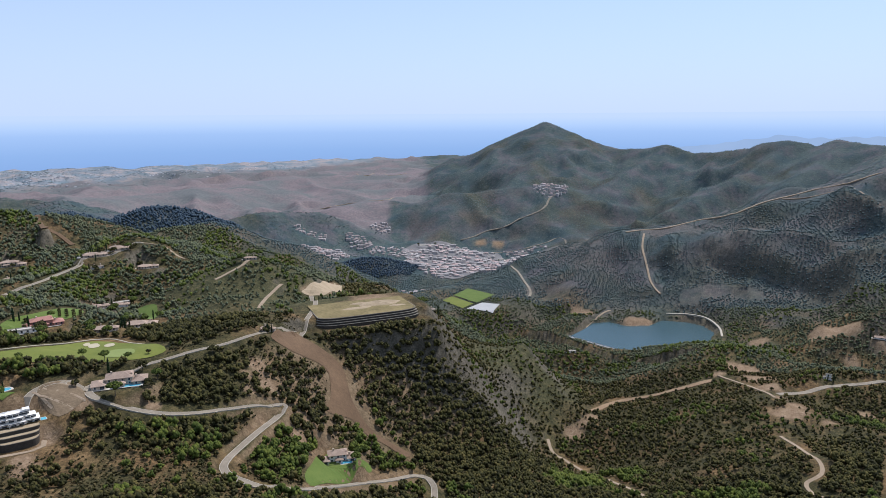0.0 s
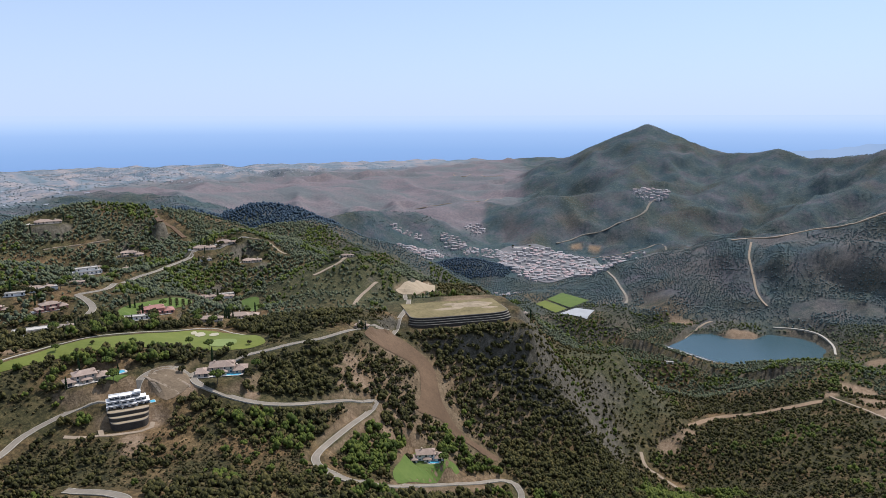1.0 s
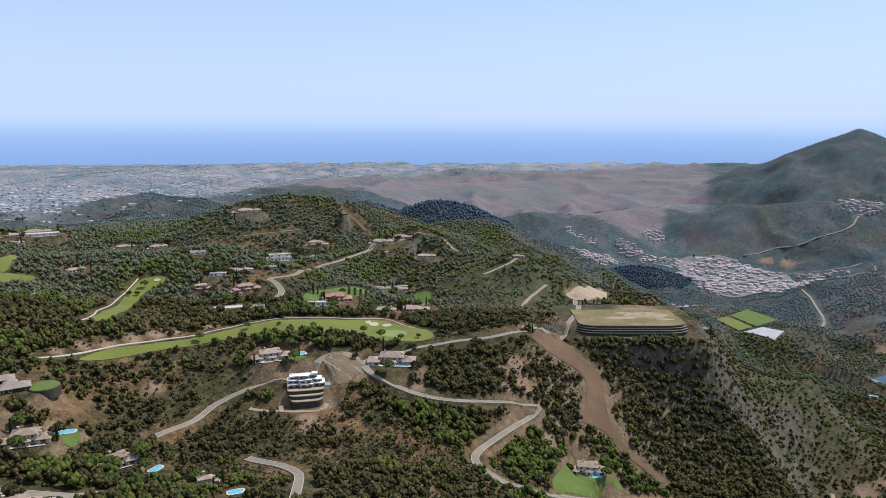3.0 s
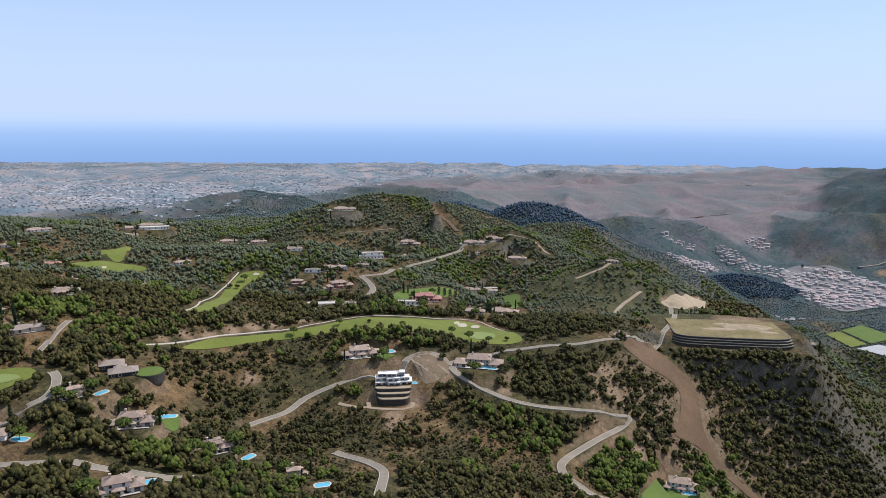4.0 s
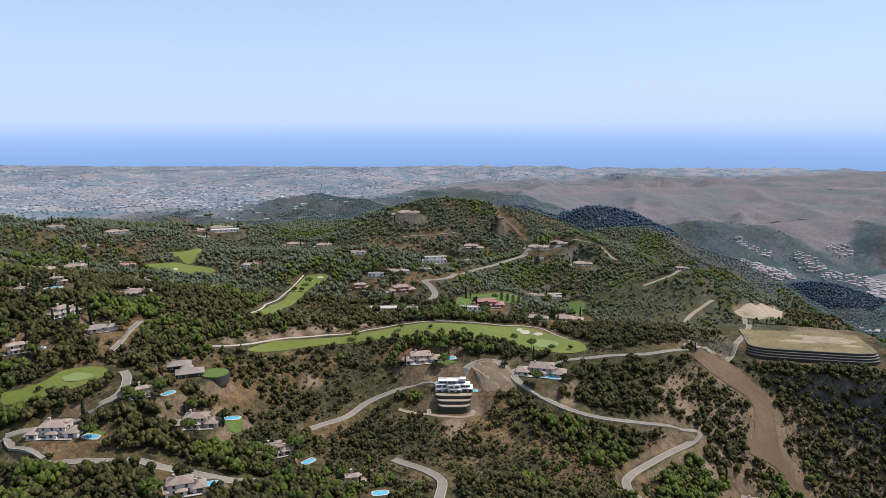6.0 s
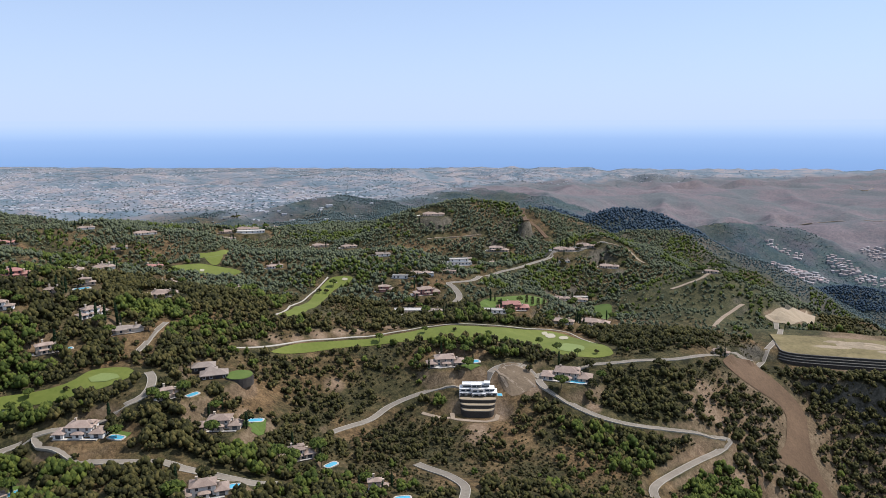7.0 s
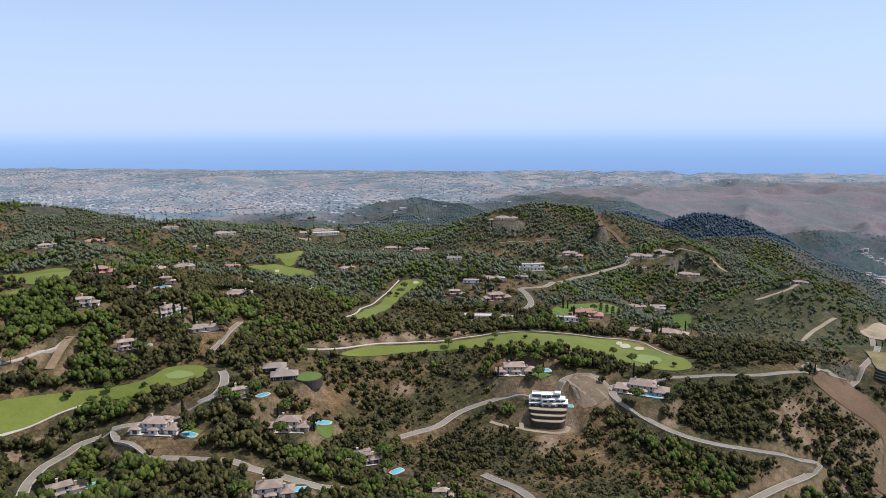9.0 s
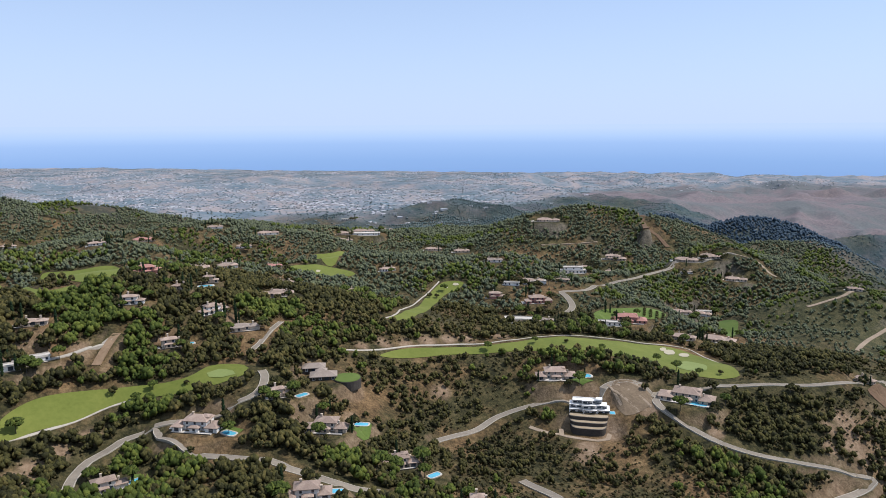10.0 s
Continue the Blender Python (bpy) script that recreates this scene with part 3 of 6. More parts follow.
road("dirt_track", "dirt track on the wooded hillside", 3.4, M_TRACK, (-612, 786), (-607, 799), (-599, 812), (-591, 824), (-583, 834), (-575, 844), (-569, 857))
road("cart_path", "narrow pale path beside the fairway", 1.3, M_KERB, (-382, 293), (-380, 313), (-378, 346), (-366, 378), (-347, 421), (-336, 449), (-319, 472), (-298, 510), (-283, 543), (-262, 546), (-210, 499))
road("cart_path", "pale path beside the second fairway", 1.3, M_KERB, (-413, 352), (-421, 368), (-463, 420), (-488, 462), (-504, 492))
road("cart_path", "pale path along the near fairway", 1.3, M_KERB, (-386, 94), (-390, 110), (-393, 129), (-396, 147), (-394, 158))
road("valley_road", "road climbing from the town to the hill village", 9, M_ASPHALT, (55, 2181), (118, 2223), (176, 2234), (252, 2260), (306, 2283), (338, 2313), (362, 2369), (404, 2411))
road("valley_road", "pale road at the edge of the town", 8, M_ASPHALT, (148, 2129), (244, 2130), (314, 2132), (370, 2104), (351, 1685))
road("valley_road", "road on the far side of the town", 7, M_ASPHALT, (176, 1407), (184, 1458), (176, 1562), (165, 1681))
road("firebreak_track", "pale firebreak track along the long ridge", 9, M_TRACK, (427, 1622), (479, 1632), (529, 1621), (591, 1624), (670, 1603), (718, 1601), (783, 1600), (853, 1590), (905, 1570), (936, 1560), (970, 1553))
road("firebreak_track", "pale track across the upper slope", 6, M_TRACK, (773, 1592), (818, 1569), (881, 1547), (904, 1444))
road("dirt_track", "stony track down the spur", 6, M_TRACK, (466, 1609), (444, 1540), (437, 1474), (431, 1419), (438, 1379))
road("dirt_track", "dirt track round the scrub hill", 3.4, M_TRACK, (114, 725), (116, 699), (131, 672), (150, 585), (165, 523))
road("dirt_track", "wide bare track along the scrub hill", 8, M_EARTH, (176, 791), (226, 842), (291, 824), (336, 824))
road("dirt_track", "dusty track between clearings", 3.4, M_TRACK, (343, 833), (357, 763), (358, 717))
road("dirt_track", "dusty track winding down through scrub", 3.4, M_TRACK, (319, 622), (319, 581), (306, 525), (285, 509), (282, 491), (289, 480))
road("farm_road", "pale farm road", 6, M_ASPHALT, (370, 735), (424, 760), (475, 780), (523, 789))
road("shore_road", "pale road along the reservoir shore", 5, M_KERB, (428, 1306), (464, 1294), (489, 1264), (495, 1215), (483, 1169))
road("shore_road", "dirt road above the dam", 5, M_TRACK, (221, 1197), (251, 1237), (275, 1287), (303, 1317), (328, 1337))
road("firebreak_strip", "red earth strip down the wooded hill", 9, M_BREAK, (-1008, 1691), (-562, 963), (-545, 950), (-530, 940), (-515, 934), (-494, 918))
road("dirt_track", "pale track over the heath hills", 6, M_TRACK, (-442, 3566), (-376, 3403), (-350, 3454), (-340, 3688), (-283, 3443), (-246, 3399), (-213, 3419), (-181, 3445))
road("dirt_track", "pale track across the brown hillside", 6, M_TRACK, (-458, 2577), (-342, 2652), (-227, 2557), (-155, 2872))
road("dirt_track", "pale winding track on the slope of the knoll", 4, M_TRACK, (-249, 742), (-239, 758), (-228, 773), (-223, 793))
road("dirt_track", "stony track in the side valley", 4, M_TRACK, (-179, 656), (-185, 703), (-183, 736), (-180, 757))
road("dirt_track", "pale wheel track across the cleared fan of earth", 1.5, M_TRACK, (-258, 414), (-249, 409), (-240, 403))
road("dirt_track", "pale wheel track across the cleared fan of earth", 1.5, M_TRACK, (-255, 412), (-244, 409), (-232, 406), (-228, 404))
road("dirt_track", "pale wheel track across the cleared fan of earth", 1.5, M_TRACK, (-256, 417), (-244, 417), (-231, 415), (-224, 412))
road("dirt_track", "pale wheel track across the cleared fan of earth", 1.5, M_TRACK, (-257, 420), (-247, 425), (-235, 423))
road("drive", "pale gravel drive below the white villa", 3, M_TRACK, (-261, 369), (-256, 363), (-236, 372), (-233, 378), (-236, 385))
road("dirt_track", "pale footpath in the scrub below the villa", 2.5, M_TRACK, (-275, 355), (-265, 357), (-258, 363))
road("estate_road", "pale lane along a garden wall", 4, M_KERB, (-433, 111), (-436, 128), (-439, 144), (-442, 156), (-445, 166))
road("dirt_track", "reddish dirt drive between trees", 5, M_EARTH, (-426, 151), (-437, 160), (-448, 171))
road("dirt_track", "narrow lane among the trees", 3.2, M_ASPHALT, (-395, 230), (-401, 240), (-417, 259), (-426, 271))
# cleared earth
lawn("firebreak", "wide brown earth firebreak winding down the slope", M_BREAK, 0.5, (-141, 553), (-133, 577), (-106, 580), (-88, 573), (-82, 559), (-75, 542), (-60, 529), (-41, 530), (-28, 530), (-32, 523), (-48, 523), (-61, 519), (-74, 522), (-91, 508), (-91, 529), (-97, 554), (-107, 555), (-126, 544), (-139, 544))
bare(-143, 501, 6)
bare(-137, 496, 7)
bare(-131, 491, 7)
bare(-126, 486, 6)
bare(-144, 484, 5)
bare(-186, 421, 5)
bare(-125, 446, 6)
bare(-100, 480, 6)
bare(-101, 456, 7)
lawn("cleared_plot", "fan-shaped cleared plot of dry brown earth", M_FAN, 0.3, (-256, 416), (-255, 426), (-249, 430), (-240, 429), (-231, 423), (-225, 413), (-227, 406), (-233, 397), (-244, 403))
bare(-239, 413, 13)
bare(-241, 425, 10)
bare(-225, 412, 8)
bare(-235, 384, 7)
bare(-235, 361, 8)
bare(-228, 352, 8)
bare(-247, 417, 13)
bare(-240, 409, 8)
bare(-141, 497, 5)
bare(-131, 486, 6)
bare(-138, 470, 5)
bare(387, 864, 30)
bare(382, 811, 24)
bare(371, 757, 16)
bare(354, 676, 20)
bare(372, 695, 13)
bare(146, 740, 15)
bare(159, 755, 8)
bare(171, 766, 11)
bare(346, 841, 11)
bare(607, 1072, 32)
bare(636, 1061, 25)
bare(670, 1025, 19)
bare(538, 841, 16)
bare(365, 718, 9)
bare(610, 1002, 14)
bare(378, 646, 8)
bare(459, 718, 11)
bare(279, 1336, 21)
bare(265, 1346, 17)
bare(362, 1260, 34)
bare(375, 1267, 20)
bare(365, 1261, 27)
bare(514, 1100, 19)
bare(-141, 773, 14)
bare(-154, 764, 8)
bare(-182, 1125, 14)
bare(-73, 649, 20)
bare(-88, 643, 13)
bare(-51, 652, 17)
bare(-121, 648, 10)
bare(-379, 363, 8)
bare(-373, 380, 7)
bare(-370, 394, 8)
bare(-360, 422, 8)
bare(-383, 345, 6)
bare(-387, 329, 7)
bare(-386, 309, 5)
bare(-122, 550, 6)
bare(-139, 504, 7)
bare(-367, 103, 8)
bare(-381, 133, 6)
bare(-441, 148, 7)
bare(-359, 95, 8)
bare(-377, 116, 6)
bare(-333, 334, 7)
bare(170, 2171, 22)
bare(118, 2176, 22)
bare(-362, 1880, 21)
bare(-337, 1894, 22)
# golf and gardens
lawn("fairway", "long green mown golf fairway on the ridge", M_FAIRWAY, 0.35, (-374, 315), (-377, 335), (-372, 356), (-354, 395), (-340, 425), (-328, 453), (-314, 465), (-295, 504), (-280, 538), (-250, 533), (-208, 498), (-207, 483), (-224, 468), (-249, 463), (-272, 451), (-296, 439), (-319, 420), (-344, 391), (-360, 361), (-369, 328))
lawn("fairway", "narrow green fairway between trees", M_FAIRWAY, 0.35, (-412, 354), (-425, 378), (-477, 449), (-499, 488), (-497, 501), (-485, 507), (-479, 494), (-473, 466), (-433, 408), (-409, 369))
lawn("fairway", "bright green fairway on the far slope", M_FAIRWAY, 0.35, (-613, 392), (-615, 425), (-578, 442), (-569, 432), (-576, 404), (-591, 389))
lawn("fairway", "pale green fairway behind the villas", M_FAIRWAY, 0.35, (-726, 487), (-731, 514), (-737, 548), (-618, 453), (-620, 435))
lawn("fairway", "green golf fairway bordered by scrub", M_FAIRWAY, 0.35, (-400, 98), (-410, 116), (-410, 140), (-403, 165), (-394, 190), (-396, 206), (-383, 220), (-373, 217), (-373, 204), (-381, 187), (-393, 163), (-396, 147), (-393, 129), (-391, 110), (-386, 94))
lawn("fairway", "thin green fairway among trees", M_FAIRWAY, 0.35, (-678, 186), (-671, 211), (-647, 241), (-522, 198), (-529, 169))
lawn("fairway", "olive fairway at the edge of the woods", M_FAIRWAY, 0.35, (-676, 156), (-529, 147), (-512, 167), (-501, 160), (-517, 141), (-660, 152))
lawn("putting_green", "smooth pale putting green", M_GREEN, 0.6, (-247, 485), (-247, 501), (-233, 499), (-225, 486), (-230, 477), (-240, 476))
lawn("putting_green", "smooth pale putting green", M_GREEN, 0.6, (-390, 200), (-389, 207), (-381, 212), (-376, 211), (-379, 204), (-385, 199))
lawn("bunker", "pale sand bunker in the fairway", M_SAND, 0.7, (-270, 526), (-266, 516), (-267, 509), (-271, 511), (-276, 520), (-277, 529), (-275, 532))
lawn("bunker", "pale sand bunker in the fairway", M_SAND, 0.7, (-260, 530), (-257, 521), (-258, 515), (-262, 517), (-266, 525), (-267, 532), (-264, 535))
lawn("bunker", "pale sand bunker in the fairway", M_SAND, 0.7, (-485, 501), (-485, 499), (-486, 497), (-489, 496), (-491, 499), (-491, 501), (-488, 502))
lawn("bunker", "pale sand bunker in the fairway", M_SAND, 0.7, (-595, 415), (-590, 411), (-590, 408), (-592, 408), (-598, 412), (-598, 415), (-597, 416))
lawn("bunker", "pale sand bunker in the fairway", M_SAND, 0.7, (-278, 527), (-275, 521), (-276, 516), (-278, 517), (-281, 522), (-282, 528), (-281, 531))
lawn("bunker", "pale sand bunker in the fairway", M_SAND, 0.7, (-489, 490), (-487, 488), (-488, 486), (-490, 486), (-492, 488), (-492, 490), (-491, 491))
lawn("courtyard", "pale paved courtyard of a cream villa", M_PAVING, 0.35, (-303, 398), (-302, 403), (-291, 409), (-283, 403), (-284, 393), (-292, 388))
lawn("sandy_lot", "bare sandy lot behind the terraced site", M_SAND_LOT, 0.6, (-158, 755), (-154, 774), (-149, 838), (-182, 1136), (-132, 880), (-130, 770), (-143, 754))
lawn("garden_lawn", "watered green lawn round a villa", M_LAWN, 0.35, (-89, 410), (-89, 430), (-86, 472), (-70, 473), (-61, 486), (-54, 481), (-64, 450), (-76, 421), (-84, 401))
lawn("garden_lawn", "watered lawn on the villa terrace", M_LAWN, 0.35, (-353, 536), (-355, 563), (-339, 617), (-324, 607), (-329, 562), (-341, 531))
lawn("garden_lawn", "bright lawn beside a villa", M_LAWN, 0.35, (-327, 723), (-307, 717), (-295, 697), (-269, 621), (-308, 689))
lawn("garden_lawn", "small bright garden lawn", M_LAWN, 0.35, (-339, 183), (-337, 189), (-330, 191), (-327, 186), (-331, 182))
lawn("garden_lawn", "green lawn beside a pool", M_LAWN, 0.35, (-302, 235), (-309, 247), (-309, 257), (-299, 248), (-297, 239))
lawn("garden_lawn", "green garden lawn", M_LAWN, 0.35, (-279, 400), (-274, 409), (-266, 410), (-269, 402))
lawn("garden_lawn", "narrow garden lawn", M_LAWN, 0.35, (-335, 134), (-343, 139), (-341, 142), (-330, 137), (-327, 134))
pad(53, 1392, 105, 170, 234)
lawn("football_pitch", "green football pitch beside the town", M_LAWN, 0.6, (20, 1403), (51, 1460), (103, 1406), (64, 1344))
lawn("training_pitch", "worn olive training pitch", M_FAIRWAY, 0.6, (-3, 1363), (16, 1394), (58, 1336), (35, 1304))
lawn("car_park", "pale concrete yard beside the pitch", M_CONCRETE, 0.6, (43, 1300), (75, 1344), (109, 1331), (92, 1279))
lawn("town_streets", "grey streets and yards of the valley town", M_STREET, 1.0, (-125, 2045), (-65, 2130), (73, 2123), (173, 2017), (181, 1810), (146, 1732), (83, 1753), (14, 1738), (-49, 1860))
# villas
FAIRWAY_TREES = [(-286, 449), (-330, 405), (-347, 394), (-313, 443), (-238, 468), (-223, 471), (-214, 484), (-256, 473), (-326, 467), (-330, 427), (-483, 479), (-475, 462), (-478, 456), (-396, 171), (-403, 152), (-391, 102), (-388, 187), (-392, 160)]
HEDGE = [(-139, 731), (-112, 740), (-87, 749), (-60, 756)]
ORCHARD = (-317, 602)
villa(-290, 400, 26, 44, 2, M_ROOF, M_CREAM, "grand", "cream villa with clay tile roofs and a paved court")
pool(-276, 412, 11, 54)
villa(-214, 438, 33, 21, 2, M_ROOF, M_CREAM, "grand", "long cream villa with grey-brown tile roofs")
pool(-205, 434, 12, 16)
villa(-340, 218, 12, 72, 2, M_ROOF, M_CREAM, "plain", "cream villa with a clay tile roof above the road")
pool(-336, 230, 4, 92)
villa(-349, 176, 24, 38, 2, M_ROOF, M_WHITE, "grand", "white villa with pale tile roofs beside a lawn")
pool(-332, 184, 8, 18)
villa(-310, 229, 22, 41, 2, M_ROOF, M_CREAM, "grand", "cream villa with tile roofs and a terrace")
pool(-311, 252, 8, 41)
villa(-274, 249, 17, 60, 2, M_ROOF, M_CREAM, "grand", "cream villa with stepped tile roofs among trees")
pool(-261, 261, 7, 85)
villa(-262, 186, 20, 55, 2, M_ROOF, M_WHITE, "grand", "large white villa with a hipped tile roof")
pool(-257, 197, 6, 55)
villa(-220, 252, 10, 46, 2, M_ROOF, M_CREAM, "plain", "cream house with a tile roof and cypresses")
pool(-201, 249, 6, 46)
villa(-338, 126, 16, 80, 2, M_ROOF, M_WHITE, "plain", "white house with pale tile roof and garden")
pool(-336, 138, 5, 90)
villa(-428, 196, 14, 75, 2, M_ROOF, M_CREAM, "plain", "ochre villa with a clay roof in the woods")
pool(-425, 205, 6, 75)
villa(-453, 235, 19, 93, 2, M_ROOF, M_WHITE, "grand", "white villa with stepped tile roofs")
villa(-473, 190, 15, 58, 2, M_ROOF, M_WHITE, "plain", "white villa rising above the trees")
villa(-471, 131, 17, 69, 1, M_ROOF, M_CREAM, "plain", "low cream house with a tile roof")
villa(-439, 122, 18, 84, 1, M_PAVING, M_WHITE, "flat", "low white modern house with a flat roof")
villa(-434, 109, 15, 76, 1, M_PAVING, M_WHITE, "flat", "low white modern house on a terrace")
villa(-524, 219, 21, 77, 2, M_ROOF_RED, M_PINK, "grand", "large red villa with terracotta roofs")
villa(-822, 327, 25, 68, 1, M_ROOF_RED, M_CREAM, "plain", "low villa with a reddish tile roof")
villa(-482, 301, 24, 58, 1, M_ROOF, M_CREAM, "grand", "low villa with broad clay roofs")
villa(-510, 394, 14, 72, 2, M_ROOF, M_CREAM, "plain", "cream villa on the wooded slope")
villa(-489, 228, 12, 45, 1, M_ROOF, M_CREAM, "plain", "small villa with a clay roof")
villa(-606, 367, 19, 64, 1, M_ROOF_RED, M_CREAM, "plain", "villa with a reddish roof among trees")
villa(-546, 344, 18, 43, 1, M_ROOF, M_CREAM, "plain", "low villa with clay roof")
villa(-570, 276, 16, 74, 1, M_ROOF, M_WHITE, "plain", "white villa in the woods")
pool(-499, 252, 10, 74)
villa(-424, 242, 20, 65, 1, M_ROOF_BROWN, M_CREAM, "plain", "low brown-roofed house in dark trees")
villa(-405, 523, 24, 53, 2, M_ROOF, M_PINK, "grand", "brick-coloured villa with clay roofs")
villa(-440, 505, 17, 41, 2, M_ROOF, M_PINK, "plain", "brick-coloured house beside a drive")
villa(-470, 662, 32, 45, 2, M_PAVING, M_WHITE, "flat", "white stepped modern villa")
villa(-444, 558, 27, 54, 1, M_ROOF, M_WHITE, "plain", "pale villa with low roofs")
villa(-331, 557, 29, 36, 2, M_ROOF_RED, M_PINK, "grand", "dark red villa with a flat-topped roof")
villa(-332, 529, 20, 32, 1, M_PAVING, M_WHITE, "flat", "white flat pavilion beside the red villa")
villa(-360, 703, 23, 37, 1, M_ROOF, M_CREAM, "plain", "low cream house on the ridge")
villa(-364, 760, 21, 21, 1, M_ROOF, M_WHITE, "plain", "pale house on the ridge road")
villa(-269, 599, 27, 12, 1, M_ROOF, M_CREAM, "plain", "long low villa with brown tile roofs")
villa(-289, 574, 21, 19, 1, M_ROOF, M_CREAM, "plain", "low villa beside the green")
villa(-374, 865, 26, 23, 1, M_ROOF, M_CREAM, "plain", "villa on a wooded knoll")
villa(-433, 851, 30, 32, 1, M_ROOF, M_CREAM, "plain", "pale villa beside the ridge road")
villa(-413, 876, 24, 35, 1, M_ROOF, M_CREAM, "plain", "cream villa on the ridge")
villa(-529, 842, 29, 22, 2, M_ROOF, M_CREAM, "plain", "cream villa above the woods")
villa(-507, 799, 19, 32, 1, M_ROOF, M_WHITE, "plain", "small white villa among dark trees")
villa(-641, 834, 36, 38, 1, M_ROOF, M_CREAM, "plain", "broad villa on the hilltop")
villa(-864, 669, 36, 52, 1, M_ROOF, M_WHITE, "plain", "white villa on the far slope")
villa(-1027, 841, 37, 60, 1, M_ROOF, M_CREAM, "plain", "cream villa on the far slope")
villa(-733, 694, 24, 46, 1, M_ROOF, M_CREAM, "plain", "ochre villa in the woods")
villa(-679, 697, 22, 54, 1, M_ROOF, M_CREAM, "plain", "ochre villa beside trees")
villa(-507, 572, 21, 47, 1, M_ROOF_BROWN, M_WHITE, "plain", "white villa with dark roof")
villa(-835, 613, 25, 59, 1, M_ROOF, M_WHITE, "plain", "white house in a grove")
villa(-787, 432, 19, 61, 1, M_ROOF, M_WHITE, "plain", "white house in the far woods")
villa(-727, 248, 16, 81, 1, M_ROOF, M_WHITE, "plain", "white house in the far woods")
villa(-1049, 237, 20, 77, 1, M_ROOF, M_WHITE, "plain", "pale house in the woods")
villa(-861, 432, 20, 64, 1, M_ROOF, M_WHITE, "plain", "pale villa near the hill crest")
villa(-76, 465, 24, 14, 2, M_ROOF, M_WHITE, "grand", "white villa with grey tile roofs on a lawn")
pool(-70, 460, 8, 19)
villa(-19, 713, 18, 25, 1, M_ROOF_BROWN, M_CREAM, "plain", "low brown-roofed house beside the terraced site")
villa(-147, 560, 13, -5, 1, M_ROOF, M_CREAM, "plain", "small gatehouse at the road junction")
villa(-32, 1290, 28, 11, 1, M_ROOF, M_CREAM, "plain", "low cream buildings beside the terraced site")
villa(453, 786, 9, -30, 2, M_PAVING, M_WHITE, "flat", "small white water tower house in the fields")
villa(211, 1112, 14, -1, 1, M_PAVING, M_WHITE, "flat", "small white pump house below the dam")
villa(-224, 793, 15, 16, 1, M_ROOF, M_CREAM, "plain", "villa on the knoll ridge")
villa(668, 1030, 20, -33, 1, M_ROOF, M_WHITE, "plain", "white farmhouse in the fields")
villa(156, 1979, 45, -5, 2, M_PAVING, M_WHITE, "flat", "long white hall in the town")
villa(-50, 2106, 44, 6, 1, M_PAVING, M_WHITE, "flat", "long white hall at the edge of the town")
villa(-576, 278, 23, 64, 1, M_ROOF, M_CREAM, "plain", "broad villa with pale tile roof")
villa(-588, 312, 19, 72, 1, M_ROOF, M_WHITE, "plain", "white villa behind garden trees")
villa(-843, 659, 43, 52, 1, M_PAVING, M_WHITE, "flat", "long white modern villa on the far slope")
villa(-862, 635, 26, 54, 1, M_ROOF, M_CREAM, "plain", "cream villa on the far slope")
villa(-824, 486, 28, 65, 1, M_ROOF, M_WHITE, "plain", "pale villa in the far woods")
villa(-866, 575, 17, 62, 1, M_ROOF, M_WHITE, "plain", "small pale house in the far woods")
villa(-439, 559, 23, 46, 1, M_PAVING, M_WHITE, "flat", "white terraced villa with flat roofs")
villa(-447, 535, 15, 32, 1, M_PAVING, M_WHITE, "flat", "white flat-roofed garden house")
villa(-430, 849, 23, 32, 1, M_ROOF, M_CREAM, "plain", "cream villa beside the ridge road")
villa(-416, 882, 27, 20, 1, M_ROOF, M_CREAM, "plain", "ochre villa at the end of the ridge road")
villa(-387, 479, 29, 39, 1, M_ROOF_BROWN, M_CREAM, "flat", "long low stables above the fairway bank")
villa(-373, 489, 20, 37, 1, M_ROOF_BROWN, M_CREAM, "plain", "low brown-roofed house above the fairway")
villa(-365, 769, 17, 35, 1, M_PAVING, M_WHITE, "flat", "small white garden pavilion")
villa(-531, 841, 27, 32, 2, M_ROOF, M_CREAM, "plain", "cream villa among terraces")
villa(-1216, 894, 24, 53, 1, M_PAVING, M_WHITE, "flat", "white flat-roofed villa in the woods")
villa(-560, 472, 16, 73, 1, M_ROOF, M_WHITE, "plain", "pale villa with a tile roof in the woods")
villa(-545, 795, 19, 53, 2, M_ROOF, M_WHITE, "plain", "pale villa with a tile roof in the woods")
villa(-608, 324, 15, 40, 1, M_ROOF_BROWN, M_WHITE, "plain", "white villa with a brown roof among trees")
villa(-509, 260, 12, 65, 2, M_ROOF, M_CREAM, "plain", "cream villa with clay roofs among trees")
villa(-430, 593, 13, 36, 1, M_ROOF, M_CREAM, "plain", "cream villa with clay roofs among trees")
villa(-416, 821, 15, 49, 1, M_ROOF_BROWN, M_WHITE, "plain", "white villa with a brown roof among trees")

# the sites built by themselves
WHITE_SITE = (-253, 388)
WHITE_LEVEL = pad(*WHITE_SITE, 14, 22)
take(*WHITE_SITE, 22)
take(-245, 374, 16)
DOME_SITE = (-352, 257)
DOME_LEVEL = pad(*DOME_SITE, 14, 22)
take(*DOME_SITE, 16)
take(-334, 268, 15)
SITE, SITE_LEVEL, SITE_TURN = (-66, 655), 414.0, 23.5
for lx in (-46, -23, 0, 23, 46):
    for ly in (6, 26, 46):
        turned = Matrix.Rotation(radians(SITE_TURN), 2) @ Vector((lx, ly))
        pad(SITE[0] - 8 + turned.x, SITE[1] - 3 + turned.y, 17, 30 if ly > 10 else 22, SITE_LEVEL)
        take(SITE[0] - 8 + turned.x, SITE[1] - 3 + turned.y, 20)
BARE.append((-70, 690, 40))
